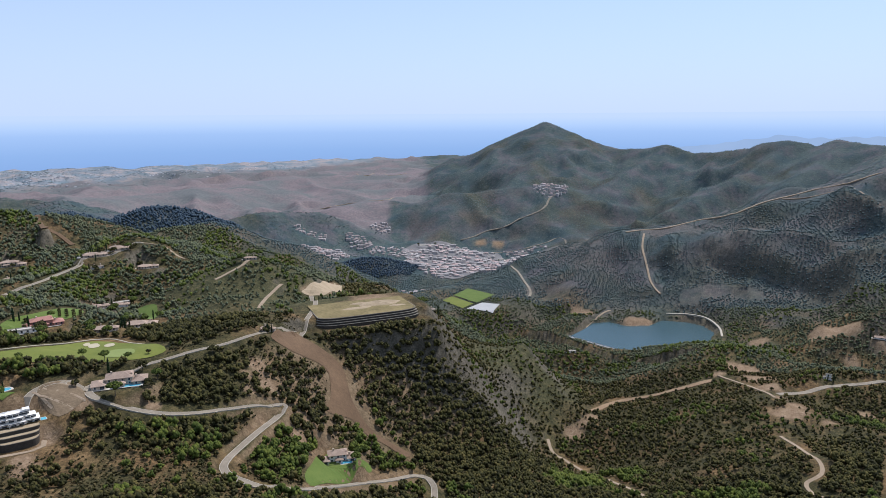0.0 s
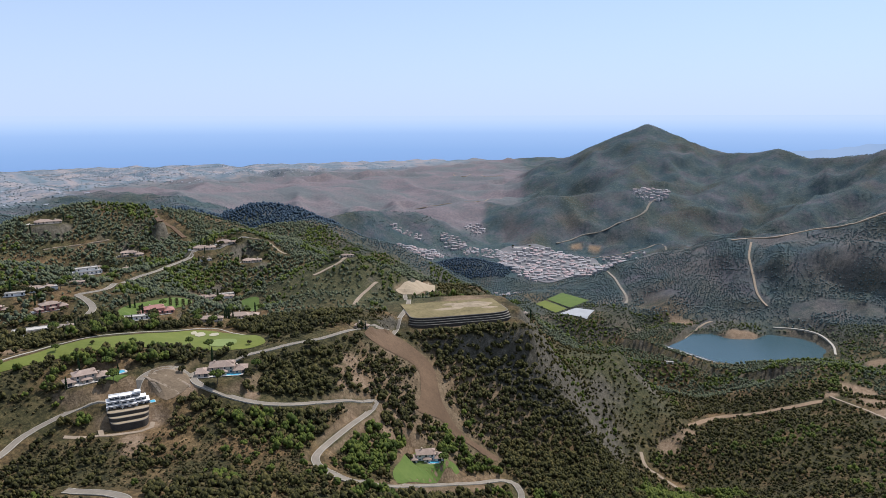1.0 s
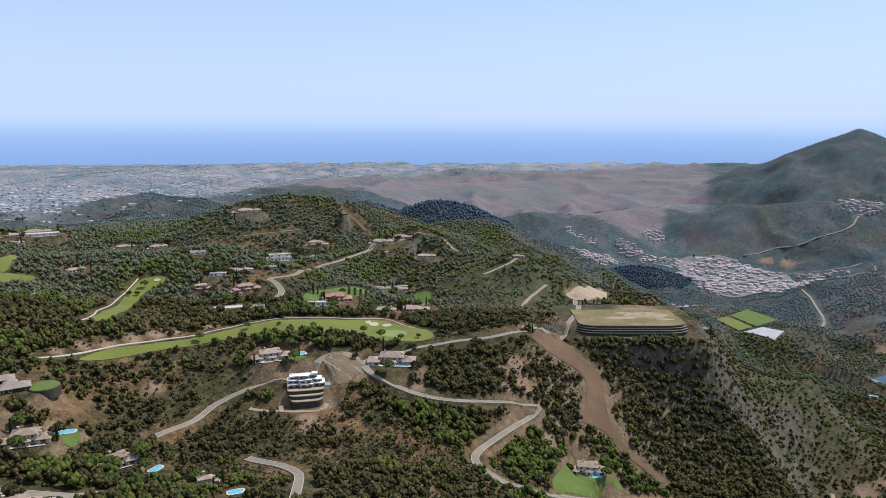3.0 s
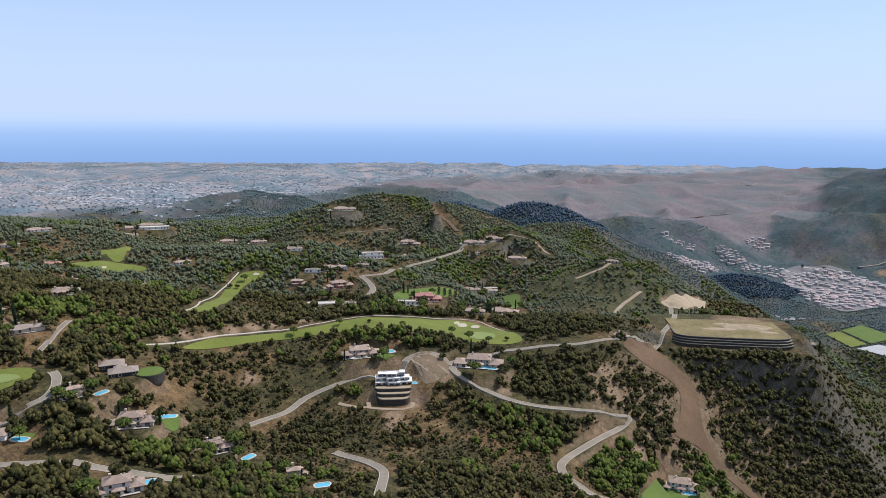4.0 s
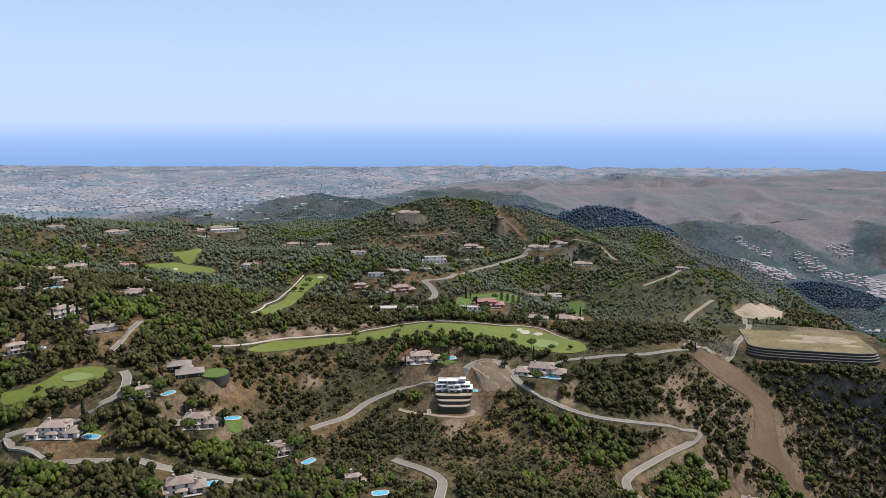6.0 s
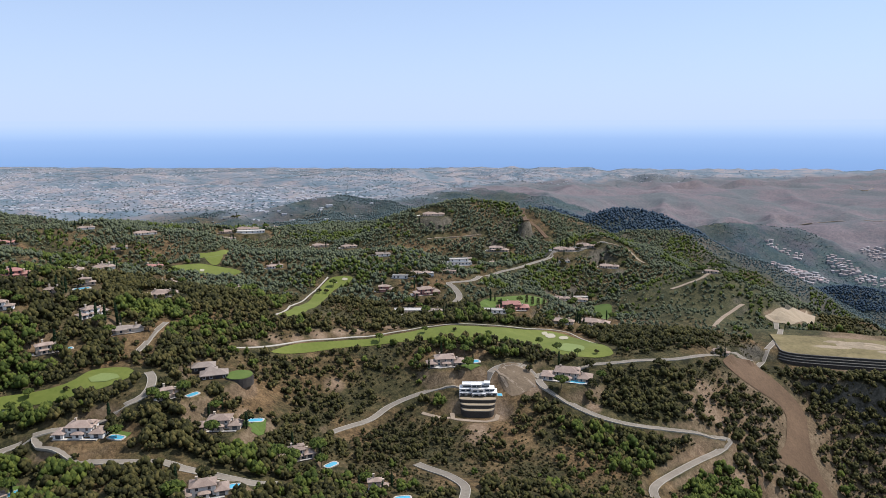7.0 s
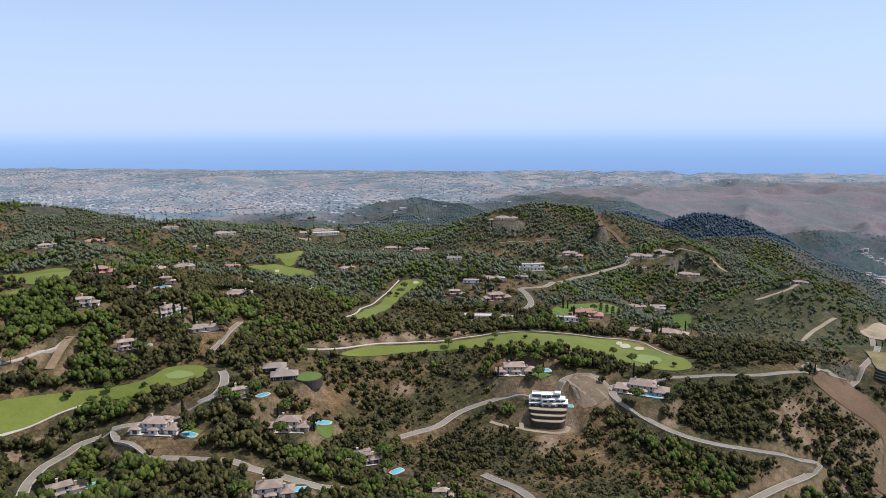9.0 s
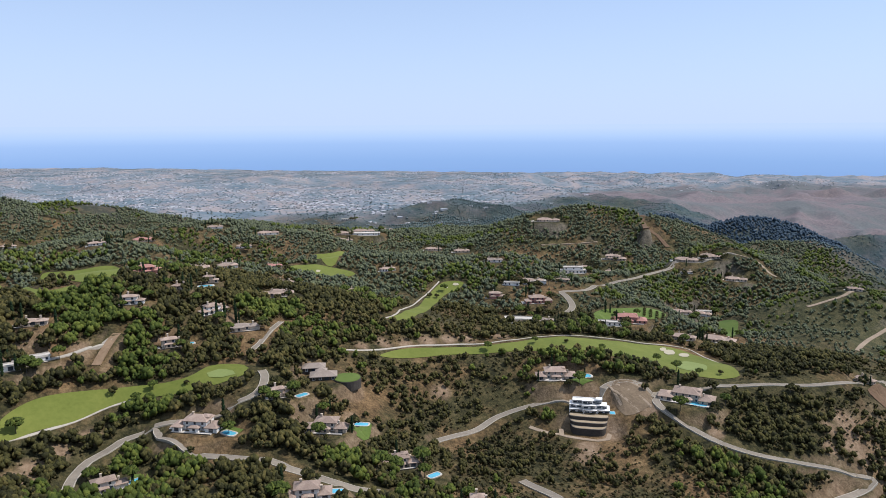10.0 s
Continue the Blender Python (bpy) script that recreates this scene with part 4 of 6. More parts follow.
for k in range(9):
    pad(-120 + k * 12.5, 606 + k * 5.4, 12, 25, SITE_LEVEL - 8.0)
    take(-116 + k * 11.5, 622 + k * 5.0, 14)
for _ in range(2):     # trees kept back from roads, plots and lawns to show them to the camera
    grown = TAKEN.copy()
    grown[1:] |= TAKEN[:-1]
    grown[:-1] |= TAKEN[1:]
    grown[:, 1:] |= TAKEN[:, :-1]
    grown[:, :-1] |= TAKEN[:, 1:]
    TAKEN = grown
for k in range(5):
    pad(-253 + 6 * (k - 2) * 1.0 + 8, 372 + 4 * (k - 2), 5, 12, WHITE_LEVEL - 9.5)


# ---- the ground sheet ----
def part(name, data, mat, parent=None, label=""):
    """A mesh as one object; data is a bmesh, or vertices and faces."""
    me = bpy.data.meshes.new(name)
    if isinstance(data, tuple):
        me.from_pydata(data[0], [], data[1])
        me.update()
    else:
        data.to_mesh(me)
        data.free()
    me.materials.append(mat)
    ob = new(name, me)
    ob.parent = parent
    return tagged(ob, label)


def big_mesh(name, verts, faces, mat, smooth=True):
    """One large mesh from arrays: vertices n x 3, faces m x k."""
    me = bpy.data.meshes.new(name)
    faces = np.asarray(faces, np.int32)
    m, k = faces.shape
    me.vertices.add(len(verts))
    me.vertices.foreach_set("co", np.asarray(verts, np.float32).ravel())
    me.loops.add(m * k)
    me.loops.foreach_set("vertex_index", faces.ravel())
    me.polygons.add(m)
    me.polygons.foreach_set("loop_start", np.arange(0, m * k, k, dtype=np.int32))
    me.polygons.foreach_set("use_smooth", np.full(m, smooth))
    me.update(calc_edges=True)
    me.materials.append(mat)
    return new(name, me)


def ground_sheet():
    """One sheet of land, finer where the camera looks, out to the shore."""
    yaw = np.concatenate([np.arange(-38, 86, 0.235), np.arange(86, 322, 2.0)])
    r = [0.0, 60, 120, 180, 230]
    while r[-1] < 4700:
        r.append(r[-1] * 1.0078)
    r = np.array(r)
    a, rr = np.meshgrid(np.radians(yaw), r)
    x, y = -np.sin(a) * rr, np.cos(a) * rr
    z = height(x, y)
    n, m = x.shape
    idx = np.arange(n * m).reshape(n, m)
    right = np.roll(idx, -1, axis=1)
    f = np.stack([idx[:-1], right[:-1], right[1:], idx[1:]], -1).reshape(-1, 4)[:, ::-1]
    ob = big_mesh("ground", np.stack([x, y, z], -1).reshape(-1, 3), f, M_GROUND)
    slope = np.hypot(np.gradient(z, axis=0) / (np.gradient(rr, axis=0) + 1e-6), np.gradient(z, axis=1) / (np.gradient(np.unwrap(a, axis=1), axis=1) * rr + 1e-6))
    cover = land_cover(x.ravel(), y.ravel(), z.ravel())
    cover["rock"] = (np.clip((slope.ravel() - 0.62) / 0.35 + 0.5 * value_noise(x.ravel(), y.ravel(), 18, 33), 0, 1)) * (rr.ravel() > 600) * np.clip((1700 - rr.ravel()) / 400, 0.12, 1) * (1 - cover["coast"])
    cover["earth"] = np.maximum(cover["earth"], 0.6 * np.clip((slope.ravel() - 0.6) / 0.3, 0, 1) * (rr.ravel() < 600))
    for name, values in cover.items():
        at = ob.data.attributes.new(name, "FLOAT", "POINT")
        at.data.foreach_set("value", np.clip(values, 0, 1).astype(np.float32))
    return tagged(ob, "dry Mediterranean hills of scrub, straw and bare earth", "ground", kind="structure")


def coast_start(az):
    """How far off the built-up coastal plain begins, by bearing."""
    return np.interp(az, [3, 8, 20, 30, 36, 42, 60, 75], [4300, 4100, 3500, 2900, 2150, 1650, 1380, 1420])


def open_slopes(x, y):
    """The slopes of low green and yellow scrub: the knoll and the flank of the spur over the gorge."""
    return np.exp(-(((x + 200) / 120) ** 2 + ((y - 770) / 130) ** 2) ** 2) + np.exp(-(((x - 105) / 70) ** 2 + ((y - 850) / 130) ** 2) ** 2)


def land_cover(x, y, z):
    r = np.hypot(x, y)
    wob = value_noise(x, y, 120, 21) * 0.5 + value_noise(x, y, 45, 22) * 0.3
    az = np.degrees(np.arctan2(-x, y))
    # Far covers set in by range and bearing, with haze in their colours.
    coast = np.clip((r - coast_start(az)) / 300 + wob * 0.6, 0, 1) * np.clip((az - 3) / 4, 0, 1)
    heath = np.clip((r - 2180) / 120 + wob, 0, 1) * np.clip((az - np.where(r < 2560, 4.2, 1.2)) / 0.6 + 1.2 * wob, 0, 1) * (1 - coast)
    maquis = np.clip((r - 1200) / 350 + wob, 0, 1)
    brown = np.clip((r - 1380) / 150, 0, 1) * np.clip((2080 - r) / 150, 0, 1) * np.clip((-6 - az) / 3, 0, 1) + np.clip((r - 2180) / 60, 0, 1) * np.clip((2560 - r) / 60, 0, 1) * np.clip((4 - az) / 2, 0, 1) * np.clip((az + 9) / 2, 0, 1)
    brown = np.clip(brown, 0, 1) * np.clip(0.4 + 0.6 * value_noise(x + 0.5 * y, y, 95, 23) + 0.5 * value_noise(x, y, 33, 24), 0, 0.9)
    open_scrub = np.clip(open_slopes(x, y) * 1.3 + 0.5 * wob, 0, 1)
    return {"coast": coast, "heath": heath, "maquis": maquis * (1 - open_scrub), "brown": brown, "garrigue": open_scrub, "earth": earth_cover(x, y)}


def earth_cover(x, y):
    """Where the soil lies bare, as round blots with frayed edges."""
    fray = value_noise(x, y, 14, 31) * 0.35 + value_noise(x, y, 5, 32) * 0.25
    e = np.zeros_like(x)
    for bx, by, reach in BARE:
        e = np.maximum(e, np.clip(2.2 * (1 - np.hypot(x - bx, y - by) / reach) + fray, 0, 1))
    return e


ground_sheet()


# ---- the sea ----
def sea_backdrop():
    """The sea and the hazy sky line behind the coast, as a far curved backdrop that glows, haze painted into its ramp.
    """
    m = bpy.data.materials.new("far_sea")
    m.use_nodes = True
    nt = m.node_tree
    nt.nodes.clear()
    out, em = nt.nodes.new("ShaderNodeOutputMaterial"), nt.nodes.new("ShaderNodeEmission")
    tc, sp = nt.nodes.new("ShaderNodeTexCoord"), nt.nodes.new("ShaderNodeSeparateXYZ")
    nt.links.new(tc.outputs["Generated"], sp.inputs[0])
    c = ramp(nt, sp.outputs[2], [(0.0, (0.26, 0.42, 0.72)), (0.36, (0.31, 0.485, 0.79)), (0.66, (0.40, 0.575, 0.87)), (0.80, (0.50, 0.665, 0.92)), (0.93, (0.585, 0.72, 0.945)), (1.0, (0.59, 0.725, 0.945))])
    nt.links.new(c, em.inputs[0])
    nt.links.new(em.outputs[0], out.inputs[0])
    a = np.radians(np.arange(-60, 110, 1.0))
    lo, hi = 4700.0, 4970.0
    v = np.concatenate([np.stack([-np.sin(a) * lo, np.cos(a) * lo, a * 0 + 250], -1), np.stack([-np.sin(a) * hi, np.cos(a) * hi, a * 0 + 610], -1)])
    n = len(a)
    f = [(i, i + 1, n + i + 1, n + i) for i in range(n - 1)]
    return tagged(big_mesh("backdrop", v, f, m), "glowing backdrop of blue sea, haze painted towards the skyline", "sea", kind="structure")


sea_backdrop()


# ---- roads, lawns, water ----
from mathutils import geometry


def strip(line, half, lift, thick, offset=0.0):
    """A band along a line, with level cross-sections and closed sides."""
    d = np.gradient(line, axis=0)
    d /= np.linalg.norm(d, axis=1)[:, None] + 1e-9
    nx, ny = -d[:, 1], d[:, 0]
    cx, cy = line[:, 0] + nx * offset, line[:, 1] + ny * offset
    z = height(line[:, 0], line[:, 1]) + lift
    sides = [height(cx + nx * s * half, cy + ny * s * half) + lift if half < 1.6 and thick > 2 else z for s in (1, -1)]
    flare = 2.0 if lift > 1 else 0.0
    rows = [np.stack([cx + nx * s * (half + flare * (t > 0)), cy + ny * s * (half + flare * (t > 0)), sides[s < 0] - t], -1) for s, t in ((1, thick), (1, 0), (-1, 0), (-1, thick))]
    v = np.stack(rows, 1).reshape(-1, 3)
    f = [(4 * i + k, 4 * i + k + 1, 4 * i + k + 5, 4 * i + k + 4) for i in range(len(line) - 1) for k in range(3)]
    return v.tolist(), [q[::-1] for q in f]


for road_name, road_label, road_width, road_mat, road_line in ROADS:
    far_off = math.hypot(*road_line[0]) > 1300
    lane = part(road_name, strip(road_line, road_width * (0.36 if far_off else 0.5), 1.0 if far_off else 0.3, 2.5), road_mat)
    tagged(lane, road_label, "road", kind="structure")
    if road_mat == M_ASPHALT and not far_off:
        for side in (-1, 1):
            part("kerb", strip(road_line, 0.17, 0.42, 1.2, side * (road_width / 2 + 0.16)), M_KERB, lane, "pale kerb stones")


def draped(outline, lift):
    """A lawn that follows the ground, with frayed but clean-cut edges."""
    lo, hi = outline.min(0), outline.max(0)
    step = max(3.0, (hi - lo).max() / 60)
    gx, gy = np.meshgrid(np.arange(lo[0], hi[0], step), np.arange(lo[1], hi[1], step))
    gx, gy = gx.ravel(), gy.ravel()
    ok = inside(outline, gx, gy)
    pts = [Vector(p) for p in outline.tolist()] + [Vector((a, b)) for a, b in zip(gx[ok], gy[ok])]
    n = len(outline)
    v, _, f, *_ = geometry.delaunay_2d_cdt(pts, [(i, (i + 1) % n) for i in range(n)], [], 1, 1e-4)
    v = np.array([tuple(p) for p in v])
    z = height(v[:, 0], v[:, 1]) + lift
    return np.column_stack([v, z]).tolist(), [tuple(q) for q in f]


for lawn_name, lawn_label, lawn_mat, lawn_lift, lawn_outline in LAWNS:
    r_lawn = np.hypot(*lawn_outline.mean(0))
    tagged(part(lawn_name, draped(lawn_outline, lawn_lift + (1.0 if r_lawn > 1200 else 0)), lawn_mat), lawn_label, "lawn" if lawn_mat in (M_FAIRWAY, M_LAWN, M_GREEN) else "yard", kind="structure")

# the reservoir and its dam
lake_centre = LAKE.mean(0)
lake_rim = lake_centre + (LAKE - lake_centre) * 1.02
tagged(part("water", ([(x, y, LAKE_LEVEL) for x, y in lake_rim], [tuple(range(len(LAKE)))[::-1]]), M_LAKE), "blue-green reservoir behind a concrete dam", "reservoir", kind="structure")


def box(x0, y0, z0, x1, y1, z1):
    v = [(x, y, z) for z in (z0, z1) for x, y in ((x0, y0), (x1, y0), (x1, y1), (x0, y1))]
    return v, [(3, 2, 1, 0), (4, 5, 6, 7), (0, 1, 5, 4), (1, 2, 6, 5), (2, 3, 7, 6), (3, 0, 4, 7)]


def merged(*pieces):
    v, f = [], []
    for pv, pf in pieces:
        f += [tuple(i + len(v) for i in q) for q in pf]
        v += list(pv)
    return v, f


def thing(name, m, label, category, group=""):
    e = new(name)
    e.matrix_world = m
    return tagged(e, label, category, group)


def dam():
    a, b = Vector((218, 1193, 0)), Vector((286, 1119, 0))
    d = b - a
    m = Matrix.Translation((a.x, a.y, LAKE_LEVEL)) @ Matrix.Rotation(math.atan2(d.y, d.x), 4, "Z")
    e = thing("dam", m, "long concrete dam with a roadway on piers", "dam")
    n = d.length
    part("wall", box(0, -3, -12, n, 0.6, -1.0), M_STONE, e, "dark dam face")
    part("deck", box(-3, -4.6, 1.6, n + 3, 1.2, 2.5), M_CONCRETE, e, "pale concrete roadway")
    for s in (-4.5, 1.1):
        part("parapet", box(-3, s, 2.5, n + 3, s + 0.35, 3.4), M_CONCRETE, e)
    for i in range(11):
        x = 4 + i * (n - 8) / 10
        part("pier", box(x - 0.8, -4.4, -11, x + 0.8, 0.9, 1.6), M_CONCRETE, e)


dam()


# ---- houses ----
def hip_roof(x0, y0, x1, y1, z, pitch=0.42, over=0.7, thick=0.25):
    """A hipped roof with eaves and a ridge along its longer side."""
    x0, y0, x1, y1 = x0 - over, y0 - over, x1 + over, y1 + over
    w, d = x1 - x0, y1 - y0
    h = min(w, d) / 2 * pitch
    if w >= d:
        ridge_ends = [(x0 + d / 2, (y0 + y1) / 2, z + h), (x1 - d / 2 + 0.01, (y0 + y1) / 2, z + h)]
        faces = [(4, 5, 9, 8), (5, 6, 9), (6, 7, 8, 9), (7, 4, 8)]
    else:
        ridge_ends = [((x0 + x1) / 2, y0 + w / 2, z + h), ((x0 + x1) / 2, y1 - w / 2 + 0.01, z + h)]
        faces = [(4, 5, 8), (5, 6, 9, 8), (6, 7, 9), (7, 4, 8, 9)]
    v = [(x, y, zz) for zz in (z - thick, z) for x, y in ((x0, y0), (x1, y0), (x1, y1), (x0, y1))] + ridge_ends
    return v, [(3, 2, 1, 0), (0, 1, 5, 4), (1, 2, 6, 5), (2, 3, 7, 6), (3, 0, 4, 7)] + faces


def shared(name, data, mat):
    me = bpy.data.meshes.new(name)
    me.from_pydata(data[0], [], data[1])
    me.update()
    me.materials.append(mat)
    return me


WINDOW_FRAME = shared("window", merged(box(-0.75, -0.10, 0, -0.6, 0.05, 1.6), box(0.6, -0.10, 0, 0.75, 0.05, 1.6), box(-0.6, -0.10, 1.45, 0.6, 0.05, 1.6), box(-0.85, -0.18, -0.12, 0.85, 0.05, 0.0)), M_WHITE)
WINDOW_PANE = shared("pane", box(-0.6, -0.06, 0.0, 0.6, 0.04, 1.45), M_GLASS)
DOOR = shared("door", box(-1.2, -0.08, 0.0, 1.2, 0.04, 2.2), M_GLASS)
DARK_OPENING = shared("window", box(-0.6, -0.06, 0.0, 0.6, 0.04, 1.5), M_GLASS)


def set_in(me, parent, x, y, z, turn=0, scale=1.0):
    ob = new(me.name, me)
    ob.parent = parent
    ob.matrix_basis = pose(x, y, z, 0, 0, turn) @ Matrix.Scale(scale, 4)
    return ob


def window(parent, x, y, z, turn, fine):
    if fine:
        w = set_in(WINDOW_FRAME, parent, x, y, z, turn)
        set_in(WINDOW_PANE, w, 0, 0, 0)
    else:
        set_in(DARK_OPENING, parent, x, y, z, turn, 1.15)


def block(e, x0, y0, x1, y1, z, floors, roof, wall, flat, fine, rng, roof_label=""):
    """A wing: walls, roof, windows on the sides that can be seen."""
    h = floors * 2.45 + 0.1
    wl = part("wall", box(x0, y0, z - 4, x1, y1, z + h), wall, e)
    if flat:
        part("roof", merged(box(x0 - 0.5, y0 - 0.5, z + h, x1 + 0.5, y1 + 0.5, z + h + 0.35), box(x0 - 0.2, y0 - 0.2, z + h + 0.35, x1 + 0.2, y0, z + h + 0.9),
                            box(x0 - 0.2, y1, z + h + 0.35, x1 + 0.2, y1 + 0.2, z + h + 0.9)), M_PAVING, e, "flat pale roof")
    else:
        part("roof", hip_roof(x0, y0, x1, y1, z + h), roof, e, roof_label)
    for k in range(floors):
        n = max(1, int((x1 - x0) / 3.6))
        for i in range(n):
            if rng.random() < 0.88:
                x = x0 + (i + 0.5) * (x1 - x0) / n
                if k == 0 and i == n // 2 and fine:
                    set_in(DOOR, e, x, y0, z + 0.1)
                else:
                    window(e, x, y0, z + 2.45 * k + 0.6, 0, fine)
        m = max(1, int((y1 - y0) / 5))
        for i in range(m):
            y = y0 + (i + 0.5) * (y1 - y0) / m
            window(e, x0, y, z + 2.45 * k + 0.6, -90, fine)
            window(e, x1, y, z + 2.45 * k + 0.6, 90, fine)
    return wl


CHIMNEY = shared("chimney", merged(box(-0.45, -0.45, 0, 0.45, 0.45, 2.6), box(-0.6, -0.6, 2.3, 0.6, 0.6, 2.5)), M_CREAM)


def build_villa(x, y, level, w, turn, floors, roof, wall, style, label):
    rng = random.Random(int(x * 31 + y * 7))
    fine = math.hypot(x, y) < 560
    e = thing("villa", pose(x, y, level, 0, 0, turn), label, "house")
    d = w * 0.5
    flat = style == "flat"
    j = rng.uniform(-0.04, 0.04)
    if style == "grand":
        block(e, -w * (0.28 + j), -d * 0.28, w * 0.24, d * 0.42, 0, floors, roof, wall, flat, fine, rng)
        block(e, -w * 0.5, -d * 0.5, -w * (0.28 + j), d * 0.15, 0, max(1, floors - 1), roof, wall, flat, fine, rng)
        block(e, w * 0.24, -d * 0.42, w * 0.5, d * (0.3 + j), 0, max(1, floors - 1), roof, wall, flat, fine, rng)
        block(e, -w * 0.1, -d * 0.5, w * 0.1, -d * 0.28, 0, max(1, floors - 1), roof, wall, flat, False, rng)
        block(e, -w * 0.2, d * 0.42, w * 0.1, d * 0.75, 0, max(1, floors - 1), roof, wall, flat, False, rng)
        if rng.random() < 0.4:
            block(e, w * 0.08, d * 0.0, w * 0.22, d * 0.26, floors * 2.45 - 1.2, 1, roof, wall, flat, False, rng)
    elif flat:
        block(e, -w * 0.5, -d * 0.3, w * 0.5, d * 0.3, 0, 1, roof, wall, True, fine, rng)
        if floors > 1:
            block(e, -w * 0.25, -d * 0.1, w * 0.4, d * 0.3, 3.4, floors - 1, roof, wall, True, fine, rng)
    else:
        block(e, -w * (0.4 + j), -d * 0.3, w * 0.2, d * 0.35, 0, floors, roof, wall, flat, fine, rng)
        block(e, w * 0.2, -d * 0.4, w * 0.5, d * (0.2 + j), 0, max(1, floors - 1), roof, wall, flat, fine, rng)
        block(e, -w * 0.3, -d * 0.5, -w * 0.02, -d * 0.3, 0, 1, roof, wall, flat, False, rng)
    if not flat:
        set_in(CHIMNEY, e, -w * 0.15, d * 0.1, floors * 2.45 + 0.6)
        set_in(CHIMNEY, e, w * 0.3, -d * 0.1, max(1, floors - 1) * 2.45 + 0.5)
    part("terrace", merged(box(-w * 0.5, -d * 0.66, -5, w * 0.42, -d * 0.42, 0.12), box(-w * 0.62, -d * 0.3, -4, -w * 0.5, d * 0.3, 0.1)), M_PAVING, e, "pale paved terrace")
    part("terrace_wall", box(-w * 0.5, -d * 0.66 - 0.3, -3, w * 0.42, -d * 0.66, 0.45), M_STONE, e, "low dark garden wall")


for row in VILLAS:
    build_villa(*row)


def build_pool(x, y, length, turn):
    level = float(height(x, y))
    e = thing("swimming_pool", pose(x, y, level, 0, 0, turn), "turquoise swimming pool with a pale stone rim", "swimming pool", "villa pools")
    a, b = length / 2, length * 0.26
    c = [(math.cos(t) * a * (abs(math.cos(t)) ** -0.45 if abs(math.cos(t)) > 0.1 else 1), math.sin(t) * b * (abs(math.sin(t)) ** -0.45 if abs(math.sin(t)) > 0.1 else 1)) for t in np.arange(0, 6.28, 0.26)]
    n = len(c)
    rim = [(px * 1.22, py * 1.35, z) for z in (-2.5, 0.45) for px, py in c] + [(px, py, 0.45) for px, py in c]
    part("rim", (rim, [(i, (i + 1) % n, n + (i + 1) % n, n + i) for i in range(n)] + [(n + i, n + (i + 1) % n, 2 * n + (i + 1) % n, 2 * n + i) for i in range(n)]), M_PAVING, e)
    part("water", ([(px, py, 0.36) for px, py in c], [tuple(range(n))]), M_POOL, e, "turquoise water")


for row in POOLS:
    build_pool(*row)


def rounded_front(w, d, bulge, n=9):
    """An outline with a bowed front edge and rounded corners, seen from above."""
    pts = [(w / 2, d)] + [(w / 2 * math.cos(t) ** 0.35 if t < math.pi / 2 else -w / 2 * abs(math.cos(t)) ** 0.35, -bulge * math.sin(t)) for t in np.linspace(0.02, math.pi - 0.02, 2 * n)] + [(-w / 2, d)]
    return pts


def prism(pts, z0, z1):
    n = len(pts)
    v = [(x, y, z) for z in (z0, z1) for x, y in pts]
    return v, [tuple(range(n))[::-1], tuple(range(n, 2 * n))] + [(i, (i + 1) % n, n + (i + 1) % n, n + i) for i in range(n)]


def terraced(e, w, d, bulge, level, tiers, rise, step, wall_mat, ledge_mat):
    """Stepped retaining walls, each with a ledge of its own."""
    for k in range(tiers):
        out = [p for p in rounded_front(w + 2 * step * k, d, bulge + step * k)][::-1]
        part("retaining_wall", prism(out, level - rise * (k + 1) - 3, level - rise * k - 0.45), wall_mat, e)
        rim = [p for p in rounded_front(w + 2 * step * k + 0.8, d, bulge + step * k + 0.4)][::-1]
        part("ledge", prism(rim, level - rise * k - 0.43, level - rise * k), ledge_mat, e, "pale earth ledge")


def mound(cx, cy, w, d, h, z):
    """A long uneven heap of earth on level ground."""
    rows, cols = 7, 26
    v = [(cx, cy, z + h)]
    for i in range(1, rows + 1):
        k = i / rows
        for j in range(cols):
            t = 2 * math.pi * j / cols
            u = k * (1 + 0.28 * noise.noise((cx + 1.3 * math.cos(t), cy + 1.3 * math.sin(t), 0)))
            x, y = cx + w * u * math.cos(t), cy + d * u * math.sin(t)
            v.append((x, y, z + h * (1 - k * k) * (0.8 + 0.5 * noise.noise((x * 0.18, y * 0.3, 3))) - 0.1 * (i == rows)))
    f = [(0, 1 + j, 1 + (j + 1) % cols) for j in range(cols)]
    f += [(1 + i * cols + j, 1 + (i + 1) * cols + j, 1 + (i + 1) * cols + (j + 1) % cols, 1 + i * cols + (j + 1) % cols) for i in range(rows - 1) for j in range(cols)]
    return v, f


def building_site():
    e = thing("terraced_building_site", pose(SITE[0] - 8, SITE[1] - 3, SITE_LEVEL, 0, 0, SITE_TURN), "levelled hilltop plot on dark stepped retaining walls", "building site")
    terraced(e, 98, 18, 10, 1.0, 4, 1.9, 1.3, M_STONE, M_LEDGE)
    part("plot", prism(rounded_front(97, 44, 9.6)[::-1], 0.9, 1.12), M_STRAW, e, "dry grass on the levelled plot")
    for mx, my, mw, md, mh in ((20, 24, 24, 9, 2.6), (-6, 15, 16, 4, 1.1), (34, 10, 9, 3.5, 0.9), (2, 30, 12, 4, 1.4)):
        part("earth_bank", mound(mx, my, mw, md, mh, 1.05), M_SAND_LOT, e, "long heap of pale sandy earth")


building_site()


